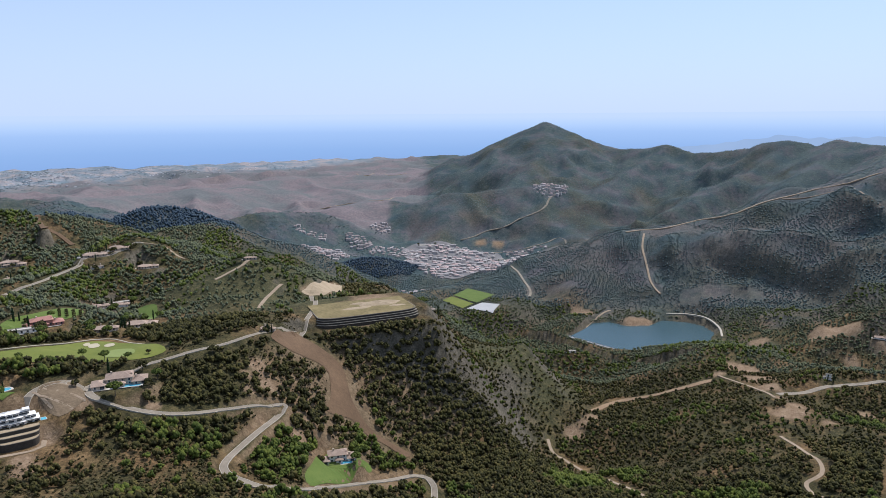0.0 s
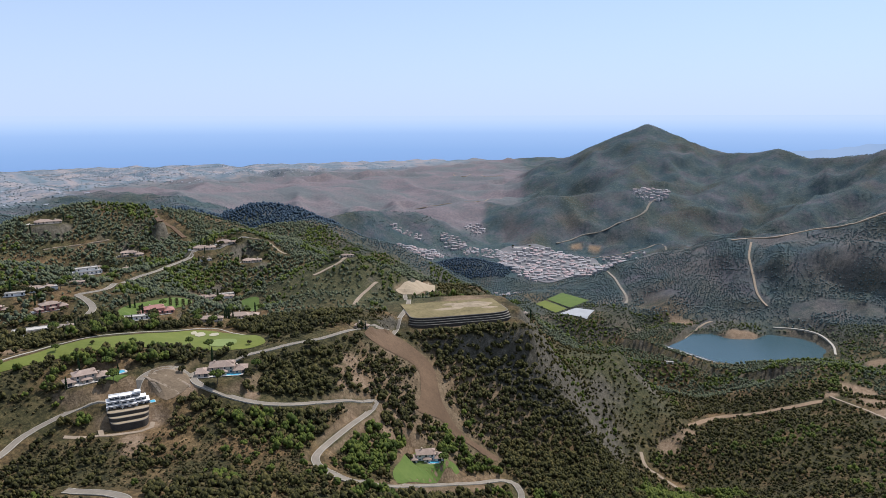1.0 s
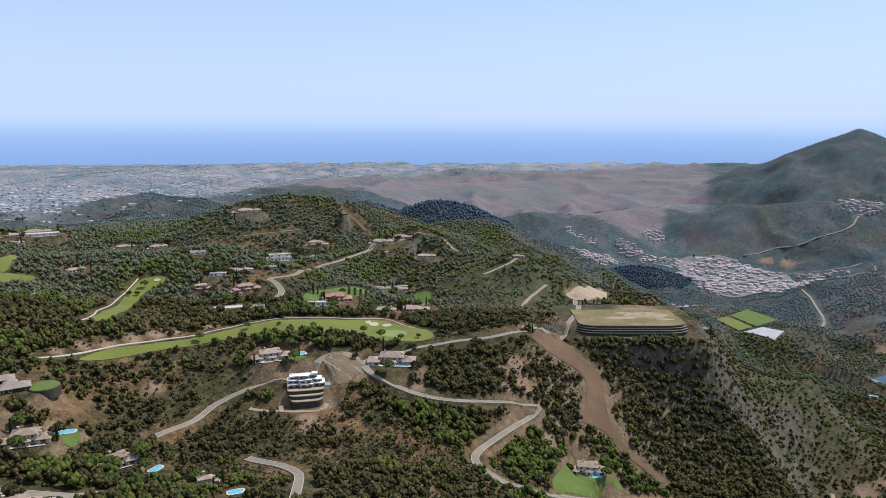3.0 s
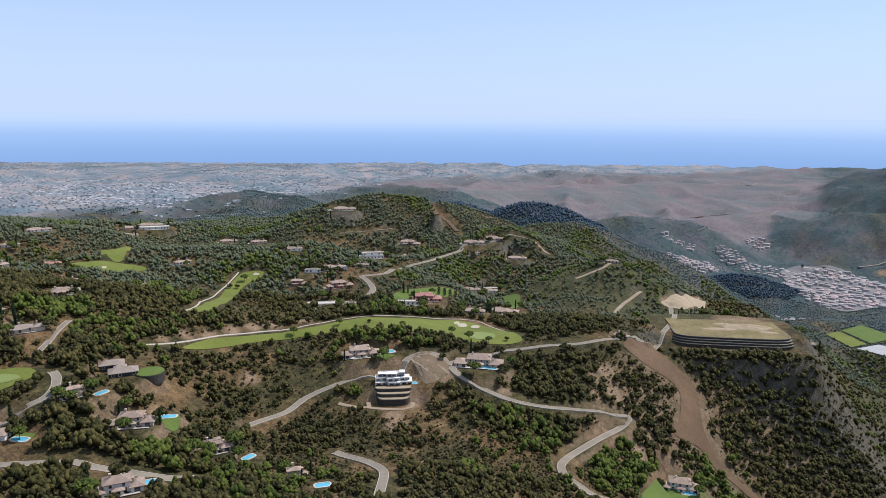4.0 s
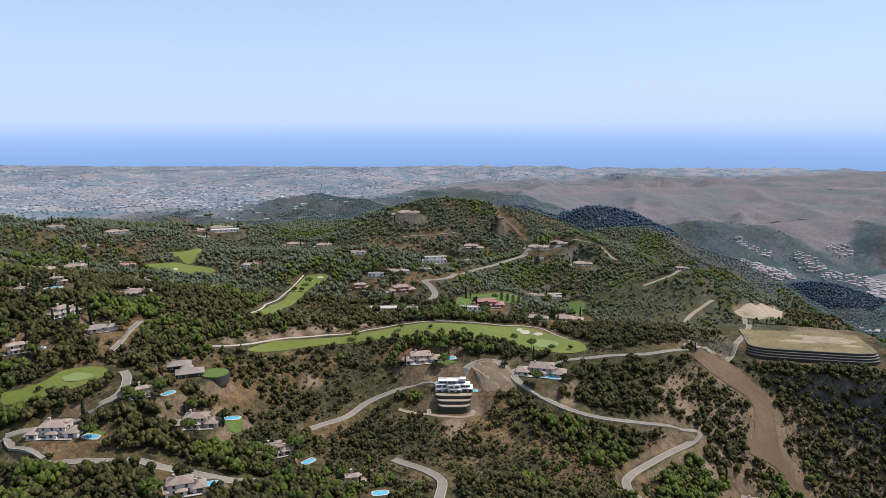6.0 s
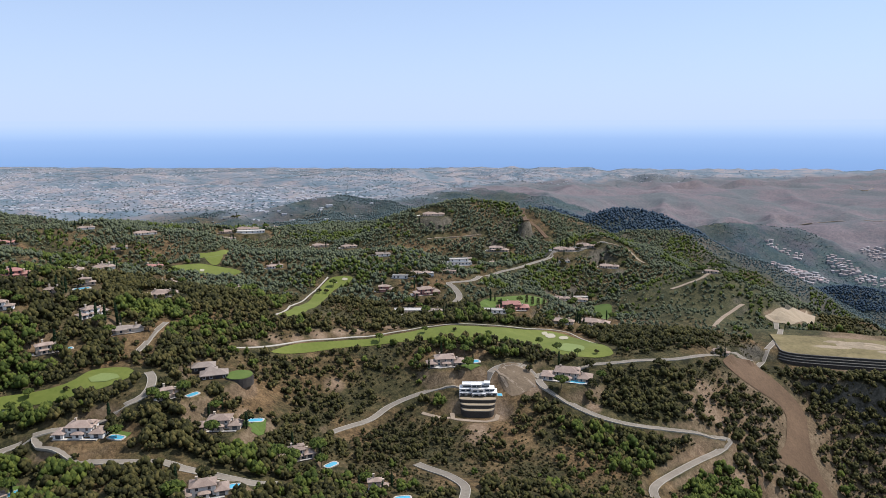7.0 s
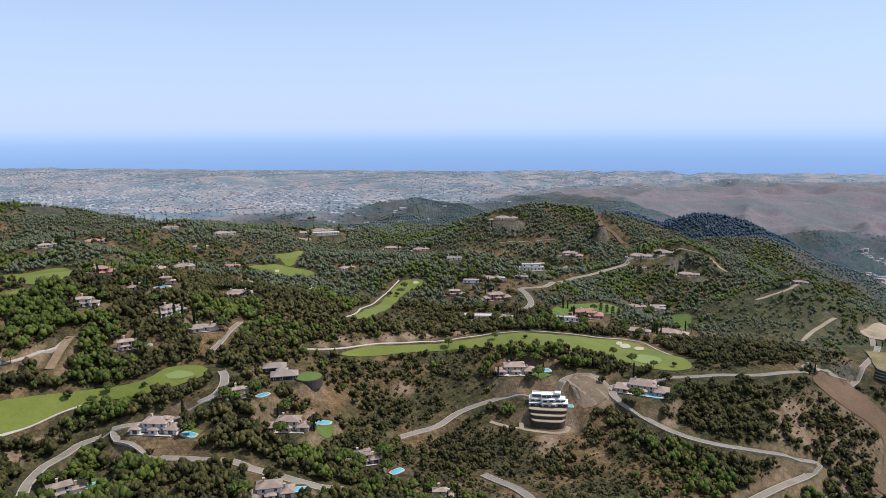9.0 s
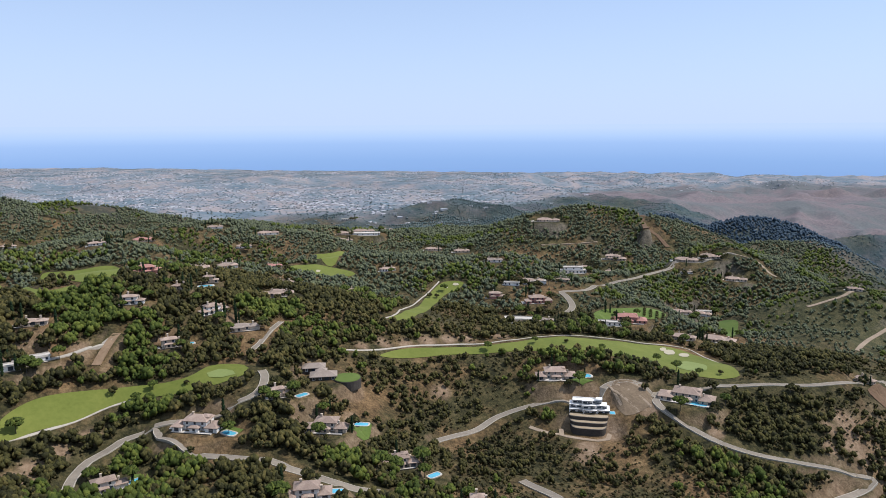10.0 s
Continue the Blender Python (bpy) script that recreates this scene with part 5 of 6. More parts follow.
def white_villa():
    e = thing("modern_villa", pose(*WHITE_SITE, WHITE_LEVEL, 0, 0, 35) @ Matrix.Diagonal((0.86, 0.86, 0.68, 1)), "white three-storey modern villa on dark stepped terraces", "house")
    floors = (((-15, -5, -5.5, 0.0), (-5, 5, -6.5, 0.0), (5, 14, -4.8, 0.0)),
              ((-15, -6, -2.5, 0.0), (-6, 4, -4.0, 0.3), (4, 12, -2.0, 0.0)),
              ((-13, -6, 0.6, 0.0), (-6, 1.5, -0.8, 0.4), (1.5, 8, 0.8, 0.0)))
    for k, bays in enumerate(floors):
        for x0, x1, y0, more in bays:
            z = 2.9 * k
            part("wall", box(x0, y0 + 2.2, z - (2 if k == 0 else 0), x1 - 0.02, 7, z + 2.6 + more), M_WHITE, e)
            part("slab", box(x0 - 0.1, y0, z + 2.6 + more, x1 - 0.12, 7.2, z + 2.85 + more), M_WHITE, e, "white cantilevered floor slab")
            part("fin", box(x0, y0 + 0.1, z, x0 + 0.35, y0 + 2.2, z + 2.6 + more), M_WHITE, e)
            for i in range(2):
                x = x0 + 0.5 + (i + 0.5) * (x1 - x0 - 0.5) / 2
                part("window", box(x - 1.5, y0 + 2.1, z + 0.15, x + 1.5, y0 + 2.3, z + 2.3), M_GLASS, e)
            part("balustrade", box(x0, y0 + 0.02, z + 2.85 + more, x1 - 0.15, y0 + 0.1, z + 3.5 + more), M_GLASS, e, "tinted glass balustrade")
    part("stair_tower", box(4, 1, 8.7, 8.5, 6, 11.0), M_WHITE, e)
    part("parapet", box(-13, 6.7, 8.7, 4, 7.2, 9.5), M_WHITE, e)
    part("pool", box(13.8, -4, -1, 18, 1.5, 0.3), M_PAVING, e)
    part("pool_water", box(14.2, -3.6, 0.3, 17.6, 1.1, 0.34), M_POOL, e, "turquoise pool water")
    t = new("terrace")
    t.parent = e
    t.matrix_basis = pose(-1, -8, 0)
    for k in range(3):
        deep = 3.0 + 4.2 * k
        part("retaining_wall", prism(rounded_front(28 - k, 8, deep)[::-1], -3.4 * (k + 1) - 4, -3.4 * k - 0.5), M_STONE, t)
        part("step_bed", prism(rounded_front(27.4 - k, 8, deep - 0.3)[::-1], -3.4 * k - 0.48, -3.4 * k - 0.3), M_SAND_LOT, t, "sandy terrace step")
        part("ledge", prism(rounded_front(28.3 - k, 8, deep + 0.15)[::-1][:-2], -3.4 * k - 0.75, -3.4 * k - 0.49), M_LEDGE, t)



white_villa()


def round_wall_house():
    rng = random.Random(9)
    e = thing("villa", pose(*DOME_SITE, DOME_LEVEL, 0, 0, 55), "low villa with broad brown roofs and a round raised lawn", "house")
    block(e, -9, -5, 6, 4, 0, 1, M_ROOF_BROWN, M_STONE, False, True, rng)
    block(e, -14, 7, -1, 15, 1.5, 1, M_ROOF_BROWN, M_STONE, False, True, rng)
    block(e, -6, 3, 0, 8, 0.5, 1, M_ROOF_BROWN, M_STONE, False, False, rng)
    ring = [(8.2 * math.cos(t) + 12.5, 8.2 * math.sin(t) - 4) for t in np.arange(0, 6.28, 0.26)]
    part("round_wall", prism(ring, -5, 0.6), M_STONE, e, "tall round dark stone wall")
    part("round_lawn", prism([(12.5 + (x - 12.5) * 0.96, -4 + (y + 4) * 0.96) for x, y in ring], 0.5, 0.95), M_LAWN, e, "raised round green lawn")


round_wall_house()


# ---- the town ----
def town_house(wall, roof, w, d, floors):
    """One plain house to be copied."""
    e = tagged(new("town_house"), "", "house", "houses of the valley town")
    h = floors * 2.0
    part("wall", box(-w / 2, -d / 2, -4, w / 2, d / 2, h), wall, e)
    part("roof", hip_roof(-w / 2, -d / 2, w / 2, d / 2, h, 0.4, 0.4), roof, e)
    for i in range(2):
        for k in range(floors - 1, floors):
            set_in(DARK_OPENING, e, (i - 0.5) * w * 0.5, -d / 2, k * 2.0 + 0.3, 0, 0.9)
    return e


M_TOWN_ROOF = mottled("town_tile", (0.30, 0.215, 0.195), (0.44, 0.335, 0.31), 0.05, 0.9, per_object=0.25)
M_TOWN_FLAT = mottled("town_terrace_roof", (0.22, 0.2, 0.19), (0.36, 0.33, 0.315), 0.05, 0.9, per_object=0.15)
M_TOWN_WALL = mottled("town_whitewash", (0.29, 0.268, 0.255), (0.44, 0.41, 0.39), 0.05, 0.9, per_object=0.06)
TOWN_KINDS = [("white house with a pale tile roof in the valley town", town_house(M_TOWN_WALL, M_TOWN_ROOF, 11, 8, 2)),
              ("white house with a grey flat-pitched roof in the town", town_house(M_TOWN_WALL, M_TOWN_FLAT, 10, 10, 3)),
              ("long white terrace house in the valley town", town_house(M_TOWN_WALL, M_TOWN_FLAT, 17, 8, 3)),
              ("white three-storey house with a clay roof in town", town_house(M_TOWN_WALL, M_TOWN_ROOF, 12, 10, 3))]
for kind_label, kind_thing in TOWN_KINDS:
    tagged(kind_thing, kind_label)
TOWN_SPOTS = []


def quarter(cx, cy, ax, ay, turn, count, gap, seed):
    """Houses in loose rows within an oval quarter."""
    rng = random.Random(seed)
    tries = 0
    made = 0
    while made < count and tries < 6000:
        tries += 1
        u, v = rng.uniform(-1, 1), rng.uniform(-1, 1)
        if u * u + v * v > 1:
            continue
        v = round(v * ay / 15) * 15 / ay
        c, s = math.cos(radians(turn)), math.sin(radians(turn))
        x, y = cx + u * ax * c - v * ay * s, cy + u * ax * s + v * ay * c
        if any((x - a) ** 2 + (y - b) ** 2 < gap * gap for a, b, _ in TOWN_SPOTS):
            continue
        x, y = x + rng.uniform(-3, 3), y + rng.uniform(-3, 3)
        TOWN_SPOTS.append((x, y, turn + rng.choice((0, 0, 0, 90)) + rng.uniform(-9, 9)))
        take(x, y, 9)
        made += 1


quarter(23, 1940, 125, 190, -8, 190, 12.0, 1)
quarter(154, 1783, 62, 75, 20, 55, 12.0, 2)
quarter(-346, 1955, 75, 45, -10, 24, 14, 3)
quarter(376, 2451, 50, 70, -15, 22, 15, 5)
counted = len(TOWN_SPOTS)
quarter(-346, 1955, 75, 45, -10, 60, 9, 7)
quarter(-259, 2114, 40, 50, 25, 44, 9, 8)
quarter(-211, 2288, 30, 28, -20, 24, 9, 14)
quarter(-143, 2045, 80, 40, 0, 50, 9, 13)
quarter(376, 2451, 60, 80, -15, 45, 9, 9)
quarter(-396, 2073, 46, 20, 5, 20, 10, 6)
quarter(245, 2066, 75, 45, 10, 36, 11, 10)
quarter(23, 1940, 135, 200, -8, 90, 9.5, 11)
quarter(-46, 1559, 60, 60, 0, 24, 11, 15)
rest_v, rest_f, roof_v, roof_f = [], [], [], []
rest_rng = random.Random(12)
for tx, ty, tturn in TOWN_SPOTS[counted:]:
    w, d, h = rest_rng.uniform(3, 6.5), rest_rng.uniform(3, 5), rest_rng.uniform(1.8, 4.2)
    z = float(height(tx, ty))
    c, sn = math.cos(radians(tturn)), math.sin(radians(tturn))
    for (bv, bf), vs, fs in ((box(-w, -d, -4, w, d, h), rest_v, rest_f), (hip_roof(-w, -d, w, d, h + 0.05, 0.4, 0.3), roof_v, roof_f)):
        fs += [tuple(i + len(vs) for i in q) for q in bf]
        vs += [(tx + px * c - py * sn, ty + px * sn + py * c, z + pz) for px, py, pz in bv]
rest = tagged(part("town_houses", (rest_v, rest_f), M_TOWN_WALL), "pale houses packed along the valley slopes", "houses", kind="stuff")
M_ROOFS = island_leaves("packed_town_roofs", [(0.3, (0.2, 0.155, 0.14)), (0.5, (0.29, 0.235, 0.215)), (0.8, (0.4, 0.365, 0.35))])
tagged(part("roofs", (roof_v, roof_f), M_ROOFS, rest), kind="stuff")
used = set()
for i, (tx, ty, tturn) in enumerate(TOWN_SPOTS[:counted]):
    k = (i * 7 + i // 3) % 4
    spot = pose(tx, ty, float(height(tx, ty)), 0, 0, tturn)
    if k in used:
        copy_thing(TOWN_KINDS[k][1], spot)
    else:
        TOWN_KINDS[k][1].matrix_basis = spot
        used.add(k)


# ---- woods ----
LEAF_DARK = island_leaves("oak_leaves", [(0.28, (0.014, 0.0138, 0.0066)), (0.48, (0.034, 0.0325, 0.011)), (0.66, (0.07, 0.063, 0.018)), (0.85, (0.138, 0.106, 0.036))])
# The next three leaf colours carry painted-in haze, paler or bluer than foliage.
LEAF_FAR_HAZED = island_leaves("distant_scrub_leaves", [(0.28, (0.062, 0.09, 0.094)), (0.5, (0.082, 0.112, 0.11)), (0.7, (0.108, 0.132, 0.12)), (0.9, (0.138, 0.15, 0.132))])
LEAF_MID_HAZED = island_leaves("hillside_leaves", [(0.28, (0.05, 0.06, 0.042)), (0.48, (0.08, 0.091, 0.055)), (0.68, (0.115, 0.124, 0.062)), (0.9, (0.158, 0.15, 0.078))])
LEAF_PINE_HAZED = island_leaves("dense_pine_leaves", [(0.28, (0.03, 0.05, 0.074)), (0.6, (0.045, 0.068, 0.09)), (0.9, (0.062, 0.085, 0.10))])
LEAF_PINE = island_leaves("pine_needles", [(0.25, (0.02, 0.03, 0.007)), (0.5, (0.052, 0.07, 0.013)), (0.75, (0.11, 0.125, 0.022))])
LEAF_CYPRESS = island_leaves("cypress_leaves", [(0.25, (0.008, 0.018, 0.008)), (0.75, (0.026, 0.045, 0.016))])
LEAF_DRY = island_leaves("dry_shrub_leaves", [(0.25, (0.02, 0.02, 0.009)), (0.5, (0.05, 0.045, 0.018)), (0.8, (0.115, 0.088, 0.036))])
BARK = mottled("bark", (0.05, 0.04, 0.03), (0.12, 0.1, 0.08), 2.0)
OCTA = np.array([(1, 0, 0), (0, 1, 0), (-1, 0, 0), (0, -1, 0), (0, 0, 1), (0, 0, -1)], float)
OCTA_FACES = np.array([(0, 1, 4), (1, 2, 4), (2, 3, 4), (3, 0, 4), (1, 0, 5), (2, 1, 5), (3, 2, 5), (0, 3, 5)])


def crown_shape(rng, clumps, size, squash=0.8, spread=0.62):
    """Leaf clumps over a dome: vertices of a crown one metre in radius, standing on the ground."""
    out = []
    for k in range(clumps):
        t = rng.uniform(0, 2 * math.pi)
        u = (k + 0.5) / clumps
        up = rng.uniform(-0.25, 1.0)
        r = spread * math.sqrt(max(0.0, 1 - max(up, 0) ** 2)) * rng.uniform(0.5, 1.15)
        c = np.array([r * math.cos(t), r * math.sin(t), 0.62 + squash * 0.5 * up + 0.08 * u])
        v = OCTA * (size * rng.uniform(0.8, 1.2, (6, 1))) * (1, 1, 0.85)
        a, b = rng.uniform(0, 6.28), rng.uniform(-0.6, 0.6)
        ca, sa, cb, sb = math.cos(a), math.sin(a), math.cos(b), math.sin(b)
        rot = np.array([[ca, -sa, 0], [sa, ca, 0], [0, 0, 1]]) @ np.array([[1, 0, 0], [0, cb, -sb], [0, sb, cb]])
        out.append(v @ rot.T + c)
    return np.array(out)


def spots(r0, r1, gap, seed, low=-34.0, high=84.0):
    """Jittered places between two distances, in the part of the land that is looked at."""
    rng = np.random.default_rng(seed)
    n = int(r1 / gap) + 1
    gx, gy = np.meshgrid(np.arange(-n, n + 1) * gap, np.arange(0, n + 1) * gap)
    x = gx.ravel() + rng.uniform(-0.48, 0.48, gx.size) * gap
    y = gy.ravel() + rng.uniform(-0.48, 0.48, gx.size) * gap
    r, az = np.hypot(x, y), np.degrees(np.arctan2(-x, y))
    ok = (r > r0) & (r < r1) & (az > low) & (az < high)
    return x[ok], y[ok], rng


def dense_slope(x, y):
    """The close dark thicket on the slope under the terraced site."""
    return np.exp(-(((x + 5) / 75) ** 2 + ((y - 595) / 50) ** 2) ** 2)


def wooded(x, y):
    """How thickly trees stand, from 0 to 1."""
    w = 0.86 + 0.5 * value_noise(x, y, 70, 41) + 0.32 * value_noise(x, y, 26, 42) + 0.25 * value_noise(x, y, 180, 43)
    thicket = dense_slope(x, y)
    return np.clip((w + 0.6 * thicket) * (1 - 0.55 * open_slopes(x, y)), 0, 1)


def keep_out(x, y):
    """Off roads, plots and bare soil, and out of the water."""
    ok = is_free(x, y)
    wet = (x > 180) & (x < 540) & (y > 1040) & (y < 1370)
    ok &= ~(wet & inside(LAKE + (LAKE - LAKE.mean(0)) * 0.04, x, y))
    for bx, by, reach in BARE:
        ok &= (x - bx) ** 2 + (y - by) ** 2 > (reach * 0.7) ** 2
    return ok


def forest(name, label, x, y, radius, tall, clumps, size, leaf, rng, variants=6, squash=0.8):
    """A stand of many crowns as one mesh."""
    n = len(x)
    shapes = np.array([crown_shape(rng, clumps, size, squash) for _ in range(variants)])
    pick = rng.integers(0, variants, n)
    a = rng.uniform(0, 2 * math.pi, n)
    z = height(x, y)
    v = shapes[pick].reshape(n, clumps * 6, 3)
    ca, sa = np.cos(a)[:, None], np.sin(a)[:, None]
    px = (v[..., 0] * ca - v[..., 1] * sa) * radius[:, None] + x[:, None]
    py = (v[..., 0] * sa + v[..., 1] * ca) * radius[:, None] + y[:, None]
    pz = v[..., 2] * tall[:, None] + z[:, None] - 0.15 * tall[:, None]
    verts = np.stack([px, py, pz], -1).reshape(-1, 3)
    faces = (OCTA_FACES[None] + 6 * np.arange(n * clumps)[:, None, None]).reshape(-1, 3)
    return tagged(big_mesh(name, verts, faces, leaf, True), label, "woods", kind="stuff")


def ridge_near(x, y, line, reach):
    d = np.full_like(x, 1e9)
    for (ax, ay), (ex, ey) in zip(line, line[1:]):
        k = np.clip(((x - ax) * (ex - ax) + (y - ay) * (ey - ay)) / ((ex - ax) ** 2 + (ey - ay) ** 2), 0, 1)
        d = np.minimum(d, np.hypot(x - ax - k * (ex - ax), y - ay - k * (ey - ay)))
    return d < reach * (1 + 0.25 * value_noise(x, y, 50, 49))


PINE_RIDGE = [(-746, 1550), (-688, 1609), (-617, 1670), (-535, 1708)]
TOWN_HILL = [(-241, 1764), (-156, 1793)]


def stand(name, label, r0, r1, gap, seed, clumps, size, leaf, thick, lo, hi, low=-34.0, high=84.0, pine=0.0, where=None):
    x, y, rng = spots(r0, r1, gap, seed, low, high)
    if where:
        ok = where(x, y)
        x, y = x[ok], y[ok]
    w = wooded(x, y)
    ok = keep_out(x, y) & (rng.uniform(0, 1, len(x)) < thick * (0.15 + w))
    x, y, w = x[ok], y[ok], w[ok]
    radius = rng.uniform(lo, hi, len(x)) * (0.6 + 0.5 * w)
    tall = radius * rng.uniform(1.1, 1.7, len(x)) * ((0.75 if r1 < 2000 else 0.5) if clumps == 1 else 1.0)
    bright = (value_noise(x, y, 55, 47) + rng.uniform(-0.5, 0.5, len(x)) + 1.5 * dense_slope(x, y) > 0.75 - pine + 3.0 * dense_slope(x, y)) if pine else np.zeros(len(x), bool)
    forest(name, label, x[~bright], y[~bright], radius[~bright], tall[~bright], clumps, size, leaf, rng)
    if bright.any():
        forest("pine_woodland", "rounded bright green stone pines among the oaks", x[bright], y[bright], radius[bright] * 1.15, tall[bright] * 1.2, clumps, size, LEAF_PINE, rng)


stand("oak_woodland", "dark green cork oaks and scrub on the near slopes", 290, 640, 4.5, 51, 12, 0.4, LEAF_DARK, 1.0, 1.8, 4.3, pine=0.32)
def thin_scrub(x, y):
    """Bare brown faces of the long ridge, where few bushes stand."""
    r, az = np.hypot(x, y), np.degrees(np.arctan2(-x, y))
    return (az < -7) & (r > 1400) & (r < 2050) & (value_noise(x + 0.5 * y, y, 95, 23) + 0.6 * value_noise(x, y, 40, 45) > 0.75)


def inland(x, y):
    return np.hypot(x, y) < coast_start(np.degrees(np.arctan2(-x, y))) + 200 * value_noise(x, y, 130, 50)


stand("oak_woodland", "green oaks on the middle hills, leaf colour lifted for haze", 640, 1300, 4.9, 52, 4, 0.58, LEAF_MID_HAZED, 0.95, 1.5, 3.2, low=9, pine=0.18, where=inland)
stand("oak_scrub", "low dark olive scrub on the valley hills", 640, 950, 5.0, 57, 4, 0.6, LEAF_DARK, 0.95, 1.4, 3.0, high=9, pine=0.1)
stand("oak_scrub", "green trees and scrub on the valley floor, lightened for haze", 950, 1380, 5.2, 58, 4, 0.6, LEAF_MID_HAZED, 0.95, 1.4, 2.9, high=9, pine=0.1)
stand("scrub_woodland", "trees and scrub on the valley sides, haze in leaf colour", 1050, 1750, 5.0, 53, 1, 1.0, LEAF_FAR_HAZED, 0.85, 1.1, 2.4, where=lambda x, y: inland(x, y) & ~thin_scrub(x, y) & (np.hypot(x, y) > np.where(np.degrees(np.arctan2(-x, y)) < 9, 1380, 1300)))
stand("scrub_woodland", "scrub on the far mountain sides, haze in leaf colour", 1750, 3350, 8.6, 54, 1, 1.0, LEAF_FAR_HAZED, 0.85, 1.1, 2.4, where=lambda x, y: inland(x, y) & ~thin_scrub(x, y) & ((np.hypot(x, y) < 2200 + 120 * value_noise(x, y, 90, 48)) | (np.degrees(np.arctan2(-x, y)) < np.where(np.hypot(x, y) < 2560, 4.2, 1.2) + value_noise(x, y, 60, 44))))
stand("pine_woodland", "dense dark pine wood on the far ridge, blued for haze", 1500, 2000, 6.0, 55, 2, 0.8, LEAF_PINE_HAZED, 1.6, 2.8, 4.4, where=lambda x, y: ridge_near(x, y, PINE_RIDGE, 105))
stand("pine_woodland", "dense dark pines on the small town hill, blued for haze", 1650, 2000, 5.5, 56, 2, 0.75, LEAF_PINE_HAZED, 1.6, 2.2, 3.8, where=lambda x, y: ridge_near(x, y, TOWN_HILL, 85))
bx, by, brng = spots(300, 660, 2.8, 61)
ok = is_free(bx, by) & (brng.uniform(0, 1, len(bx)) < 0.2 + 0.6 * np.clip(0.5 + value_noise(bx, by, 34, 62) + 0.6 * value_noise(bx, by, 90, 63), 0, 1))
bx, by = bx[ok], by[ok]
bradius = brng.uniform(0.6, 1.4, len(bx))
forest("dry_scrub", "small dry olive-brown bushes over straw", bx, by, bradius, bradius * 1.1, 2, 0.7, LEAF_DRY, brng)


# single trees round the villas and along the roads
def tree_kind(name, label, category, leaf, rng, height_m, crown_r, clumps, base, squash):
    """One tree to be copied: a tapered trunk with limbs, and a crown of clumps."""
    e = tagged(new(name), label, category, "garden trees")
    bm = bmesh.new()
    for k in range(4):
        a = k * 1.7 + rng.uniform(0, 1)
        top = Vector((0, 0, height_m * 0.6)) if k == 0 else Vector((math.cos(a) * crown_r * 0.5, math.sin(a) * crown_r * 0.5, height_m * 0.7))
        foot = Vector((0, 0, -0.8)) if k == 0 else Vector((0, 0, height_m * base * 0.9))
        m = Matrix.Translation((foot + top) / 2) @ (top - foot).to_track_quat("Z", "Y").to_matrix().to_4x4()
        bmesh.ops.create_cone(bm, segments=6, radius1=0.03 * height_m if k == 0 else 0.015 * height_m, radius2=0.008 * height_m, depth=(top - foot).length, matrix=m)
    part("trunk", bm, BARK, e)
    c = crown_shape(rng, clumps, 0.30, squash, 0.75)
    c = c * (crown_r, crown_r, height_m * (1 - base) / 1.1) + (0, 0, height_m * base - 0.1 * height_m)
    faces = (OCTA_FACES[None] + 6 * np.arange(clumps)[:, None, None]).reshape(-1, 3)
    part("crown", (c.reshape(-1, 3).tolist(), faces.tolist()), leaf, e)
    return e


def cypress(rng, tall):
    e = tagged(new("cypress"), "slender dark green cypress beside a villa", "tree", "garden trees")
    bm = bmesh.new()
    bmesh.ops.create_cone(bm, segments=6, radius1=0.18, radius2=0.08, depth=2.5, matrix=Matrix.Translation((0, 0, 0.4)))
    part("trunk", bm, BARK, e)
    rows = []
    for k in range(26):
        u = k / 25
        r = 0.95 * math.sin(math.pi * min(1, 0.12 + 0.86 * u)) ** 0.7
        a = k * 2.4
        v = OCTA * (0.62 * rng.uniform(0.7, 1.2, (6, 1))) * (1, 1, 1.9)
        rows.append(v + (math.cos(a) * r * 0.5, math.sin(a) * r * 0.5, 0.9 + u * tall))
    faces = (OCTA_FACES[None] + 6 * np.arange(26)[:, None, None]).reshape(-1, 3)
    part("crown", (np.array(rows).reshape(-1, 3).tolist(), faces.tolist()), LEAF_CYPRESS, e)
    return e


trng = np.random.default_rng(77)
TREE_KINDS = [tree_kind("oak_tree", "spreading dark green oak on dry ground", "tree", LEAF_DARK, trng, 7.5, 4.2, 34, 0.22, 0.9),
              tree_kind("oak_tree", "rounded dark holm oak beside the road", "tree", LEAF_DARK, trng, 6.0, 3.4, 30, 0.2, 0.9),
              tree_kind("stone_pine", "bright green umbrella-crowned stone pine", "tree", LEAF_PINE, trng, 10.0, 5.0, 38, 0.45, 0.7),
              tree_kind("olive_tree", "small grey-green olive tree in a garden", "tree", LEAF_DARK, trng, 4.2, 2.4, 24, 0.25, 0.9),
              cypress(trng, 9.0)]


def plant(kind, x, y, size):
    TREE_USE.setdefault(kind, []).append(pose(x, y, float(height(x, y)) - 0.2, 0, 0, trng.uniform(0, 360)) @ Matrix.Scale(size, 4))


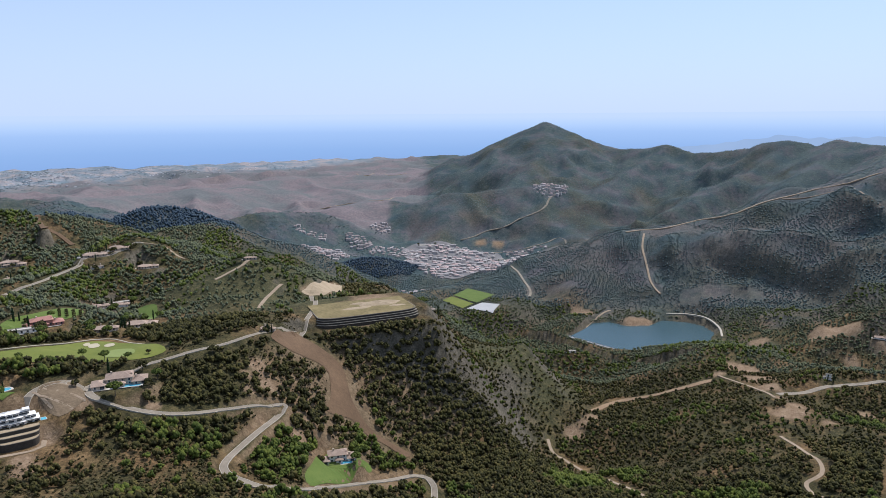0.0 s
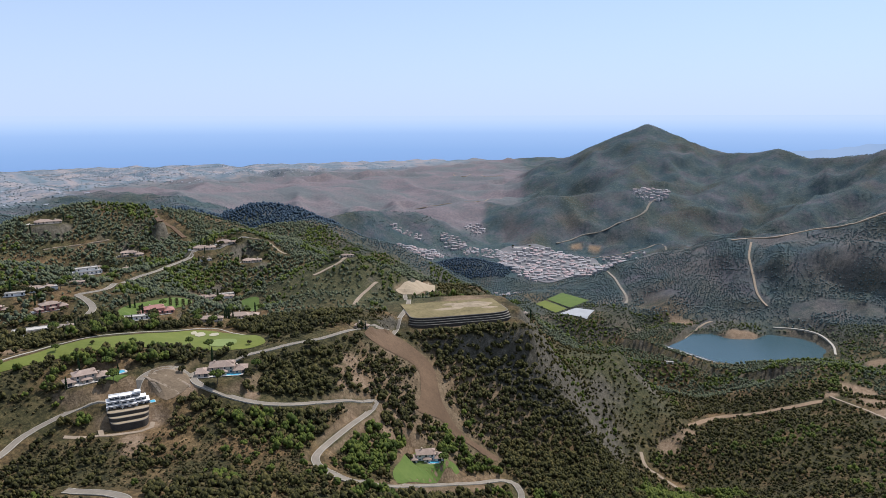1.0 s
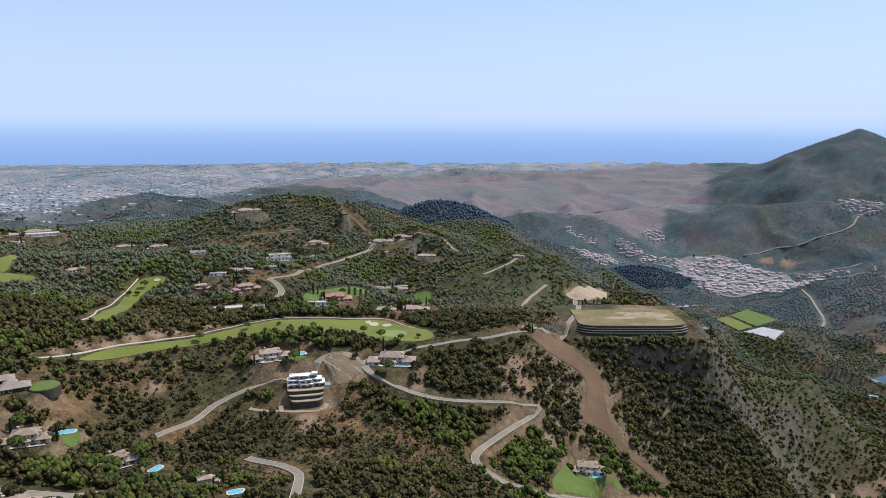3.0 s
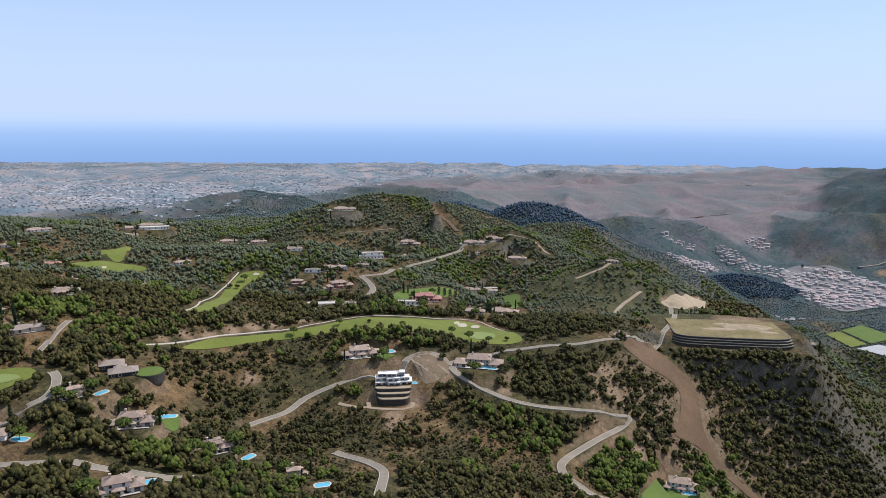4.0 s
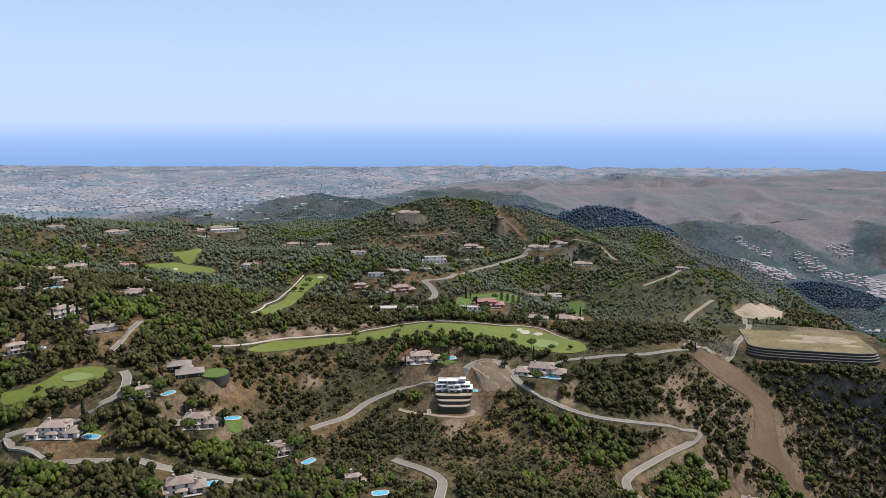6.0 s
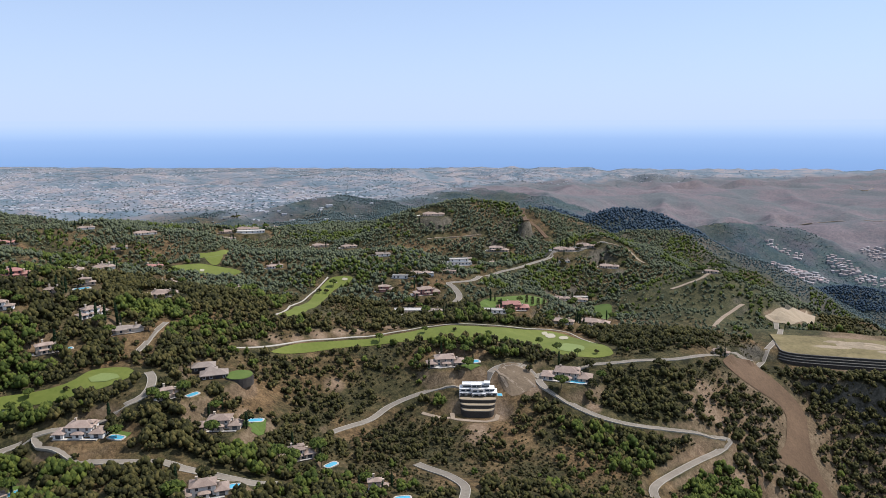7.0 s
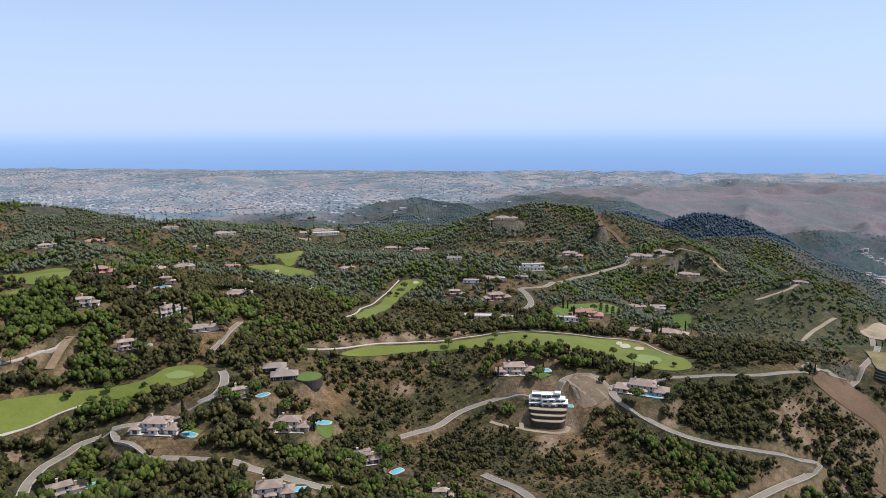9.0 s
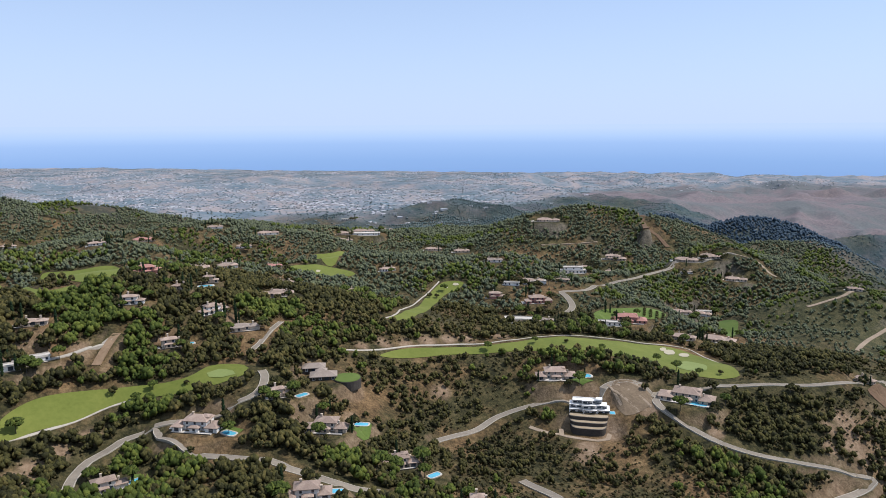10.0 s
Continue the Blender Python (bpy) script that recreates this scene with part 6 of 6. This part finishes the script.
TREE_USE = {}
for fx, fy in FAIRWAY_TREES:
    plant(int(trng.choice([1, 2])), fx, fy, trng.uniform(0.55, 0.95))
for i in range(9):
    for j in range(4):
        ox, oy = ORCHARD[0] + (i - 4) * 5.5 * 0.86 + (j - 1.5) * 5.5 * 0.5, ORCHARD[1] + (i - 4) * 5.5 * 0.5 - (j - 1.5) * 5.5 * 0.86
        plant(3, ox, oy, 0.75)
for hx, hy in smooth_line(HEDGE, 4.0):
    plant(4, hx + trng.uniform(-1, 1), hy + trng.uniform(-1, 1), trng.uniform(0.45, 0.7))
for order, row in enumerate(VILLAS):
    vx, vy, _, vw, vturn = row[:5]
    for k in range(8 if order < 34 else 4):
        ang = trng.uniform(0, 2 * math.pi)
        rad = vw * trng.uniform(0.58, 0.85)
        plant(int(trng.choice([0, 1, 2, 3, 4, 4])), vx + math.cos(ang) * rad, vy + math.sin(ang) * rad, trng.uniform(0.7, 1.15))
for (_, _, road_width, _, line) in ROADS[:5]:
    for k in range(6, len(line) - 6, 8):
        d = line[k + 1] - line[k - 1]
        d = d / np.hypot(*d)
        side = trng.choice([-1, 1]) * (road_width / 2 + trng.uniform(3, 7))
        px, py = line[k] + np.array([-d[1], d[0]]) * side
        if is_free(np.array([px]), np.array([py]))[0]:
            plant(int(trng.choice([0, 1, 1])), px, py, trng.uniform(0.6, 1.0))
for kind, places in TREE_USE.items():
    first = True
    for m in places:
        size = m.to_scale().x
        if first:
            TREE_KINDS[kind].matrix_basis = m
            first = False
        else:
            ob = copy_thing(TREE_KINDS[kind], Matrix.Identity(4))
            ob.matrix_basis = m


# ---- the coast ----
def coast_town():
    """The white sprawl along the coast, too small and many to count."""
    rng = np.random.default_rng(91)
    v, f = [], []
    n = 0
    m_pale = mottled("coast_walls", (0.34, 0.335, 0.34), (0.52, 0.5, 0.5), 0.02, 0.9)
    count = 26000
    az = rng.uniform(2, 84, count)
    r = np.sqrt(rng.uniform(1350 ** 2, 4640 ** 2, count))
    x, y = -np.sin(np.radians(az)) * r, np.cos(np.radians(az)) * r
    dense = value_noise(x, y, 300, 92) * 1.7 + value_noise(x, y, 110, 93) * 1.2 + value_noise(x, y, 45, 96) * 0.6 - 0.15 + np.clip((az - 40) / 30, -1, 0.5) - 0.25
    ok = (rng.uniform(-0.5, 1.0, count) < dense) & (r > coast_start(az) + rng.uniform(-200, 300, count))
    x, y, r = x[ok], y[ok], r[ok]
    z = height(x, y)
    verts, faces = [], []
    for i in range(len(x)):
        s = np.interp(r[i], [1350, 2400, 3300, 4650], [0.5, 0.5, 0.45, 0.32])
        w, d, h = rng.uniform(5, 16) * s, rng.uniform(4, 8) * s, rng.uniform(2, 4.5) * s * (2.0 if rng.random() < 0.06 else 1)
        bv, bf = box(-w, -d, -6, w, d, h)
        a = radians(az[0] + rng.uniform(-25, 25)) + math.atan2(-x[i], y[i])
        c, sn = math.cos(a), math.sin(a)
        faces += [tuple(k + len(verts) for k in q) for q in bf]
        verts += [(x[i] + px * c - py * sn, y[i] + px * sn + py * c, z[i] + pz) for px, py, pz in bv]
    return tagged(part("coast_town", (verts, faces), m_pale), "scattered white houses over the hazy coastal plain", "houses", kind="stuff")


coast_town()
# Grove leaves paled towards blue-grey: distance haze put into the colour.
M_COAST_TREES_HAZED = island_leaves("coastal_grove_leaves", [(0.25, (0.1, 0.13, 0.135)), (0.5, (0.13, 0.158, 0.155)), (0.8, (0.165, 0.185, 0.175))])
cx, cy, crng = spots(1300, 4650, 15, 95, 4)
ok = crng.uniform(0, 1, len(cx)) < (0.1 + 0.75 * wooded(cx * 0.3, cy * 0.3)) * np.clip((np.degrees(np.arctan2(-cx, cy)) - 8) / 28, 0.12, 1) * ~inland(cx, cy)
cx, cy = cx[ok], cy[ok]
cr = crng.uniform(1.6, 4.2, len(cx))
forest("coastal_groves", "groves and gardens of the coastal plain, haze in leaf colour", cx, cy, cr, cr * 0.5, 1, 0.9, M_COAST_TREES_HAZED, crng)


def far_ranges():
    """Mountain lines beyond the peak, as a glowing sheet with haze painted as its blue."""
    m = bpy.data.materials.new("far_range")
    m.use_nodes = True
    nt = m.node_tree
    nt.nodes.clear()
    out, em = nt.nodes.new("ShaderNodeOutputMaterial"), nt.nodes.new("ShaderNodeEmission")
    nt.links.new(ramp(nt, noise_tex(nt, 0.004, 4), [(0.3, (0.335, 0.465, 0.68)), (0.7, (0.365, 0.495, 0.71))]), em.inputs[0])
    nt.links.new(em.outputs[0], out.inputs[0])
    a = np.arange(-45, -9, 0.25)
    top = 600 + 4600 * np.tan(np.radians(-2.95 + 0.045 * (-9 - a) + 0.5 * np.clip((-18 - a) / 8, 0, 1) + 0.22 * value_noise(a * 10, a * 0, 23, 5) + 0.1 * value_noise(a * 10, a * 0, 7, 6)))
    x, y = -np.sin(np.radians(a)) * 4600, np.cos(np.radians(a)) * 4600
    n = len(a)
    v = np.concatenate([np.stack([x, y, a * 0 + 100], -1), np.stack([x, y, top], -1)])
    tagged(big_mesh("backdrop_hills", v, [(i + 1, i, n + i, n + i + 1) for i in range(n - 1)], m), "glowing mountain line on the horizon, haze painted as its blue", "mountains", kind="structure")


far_ranges()
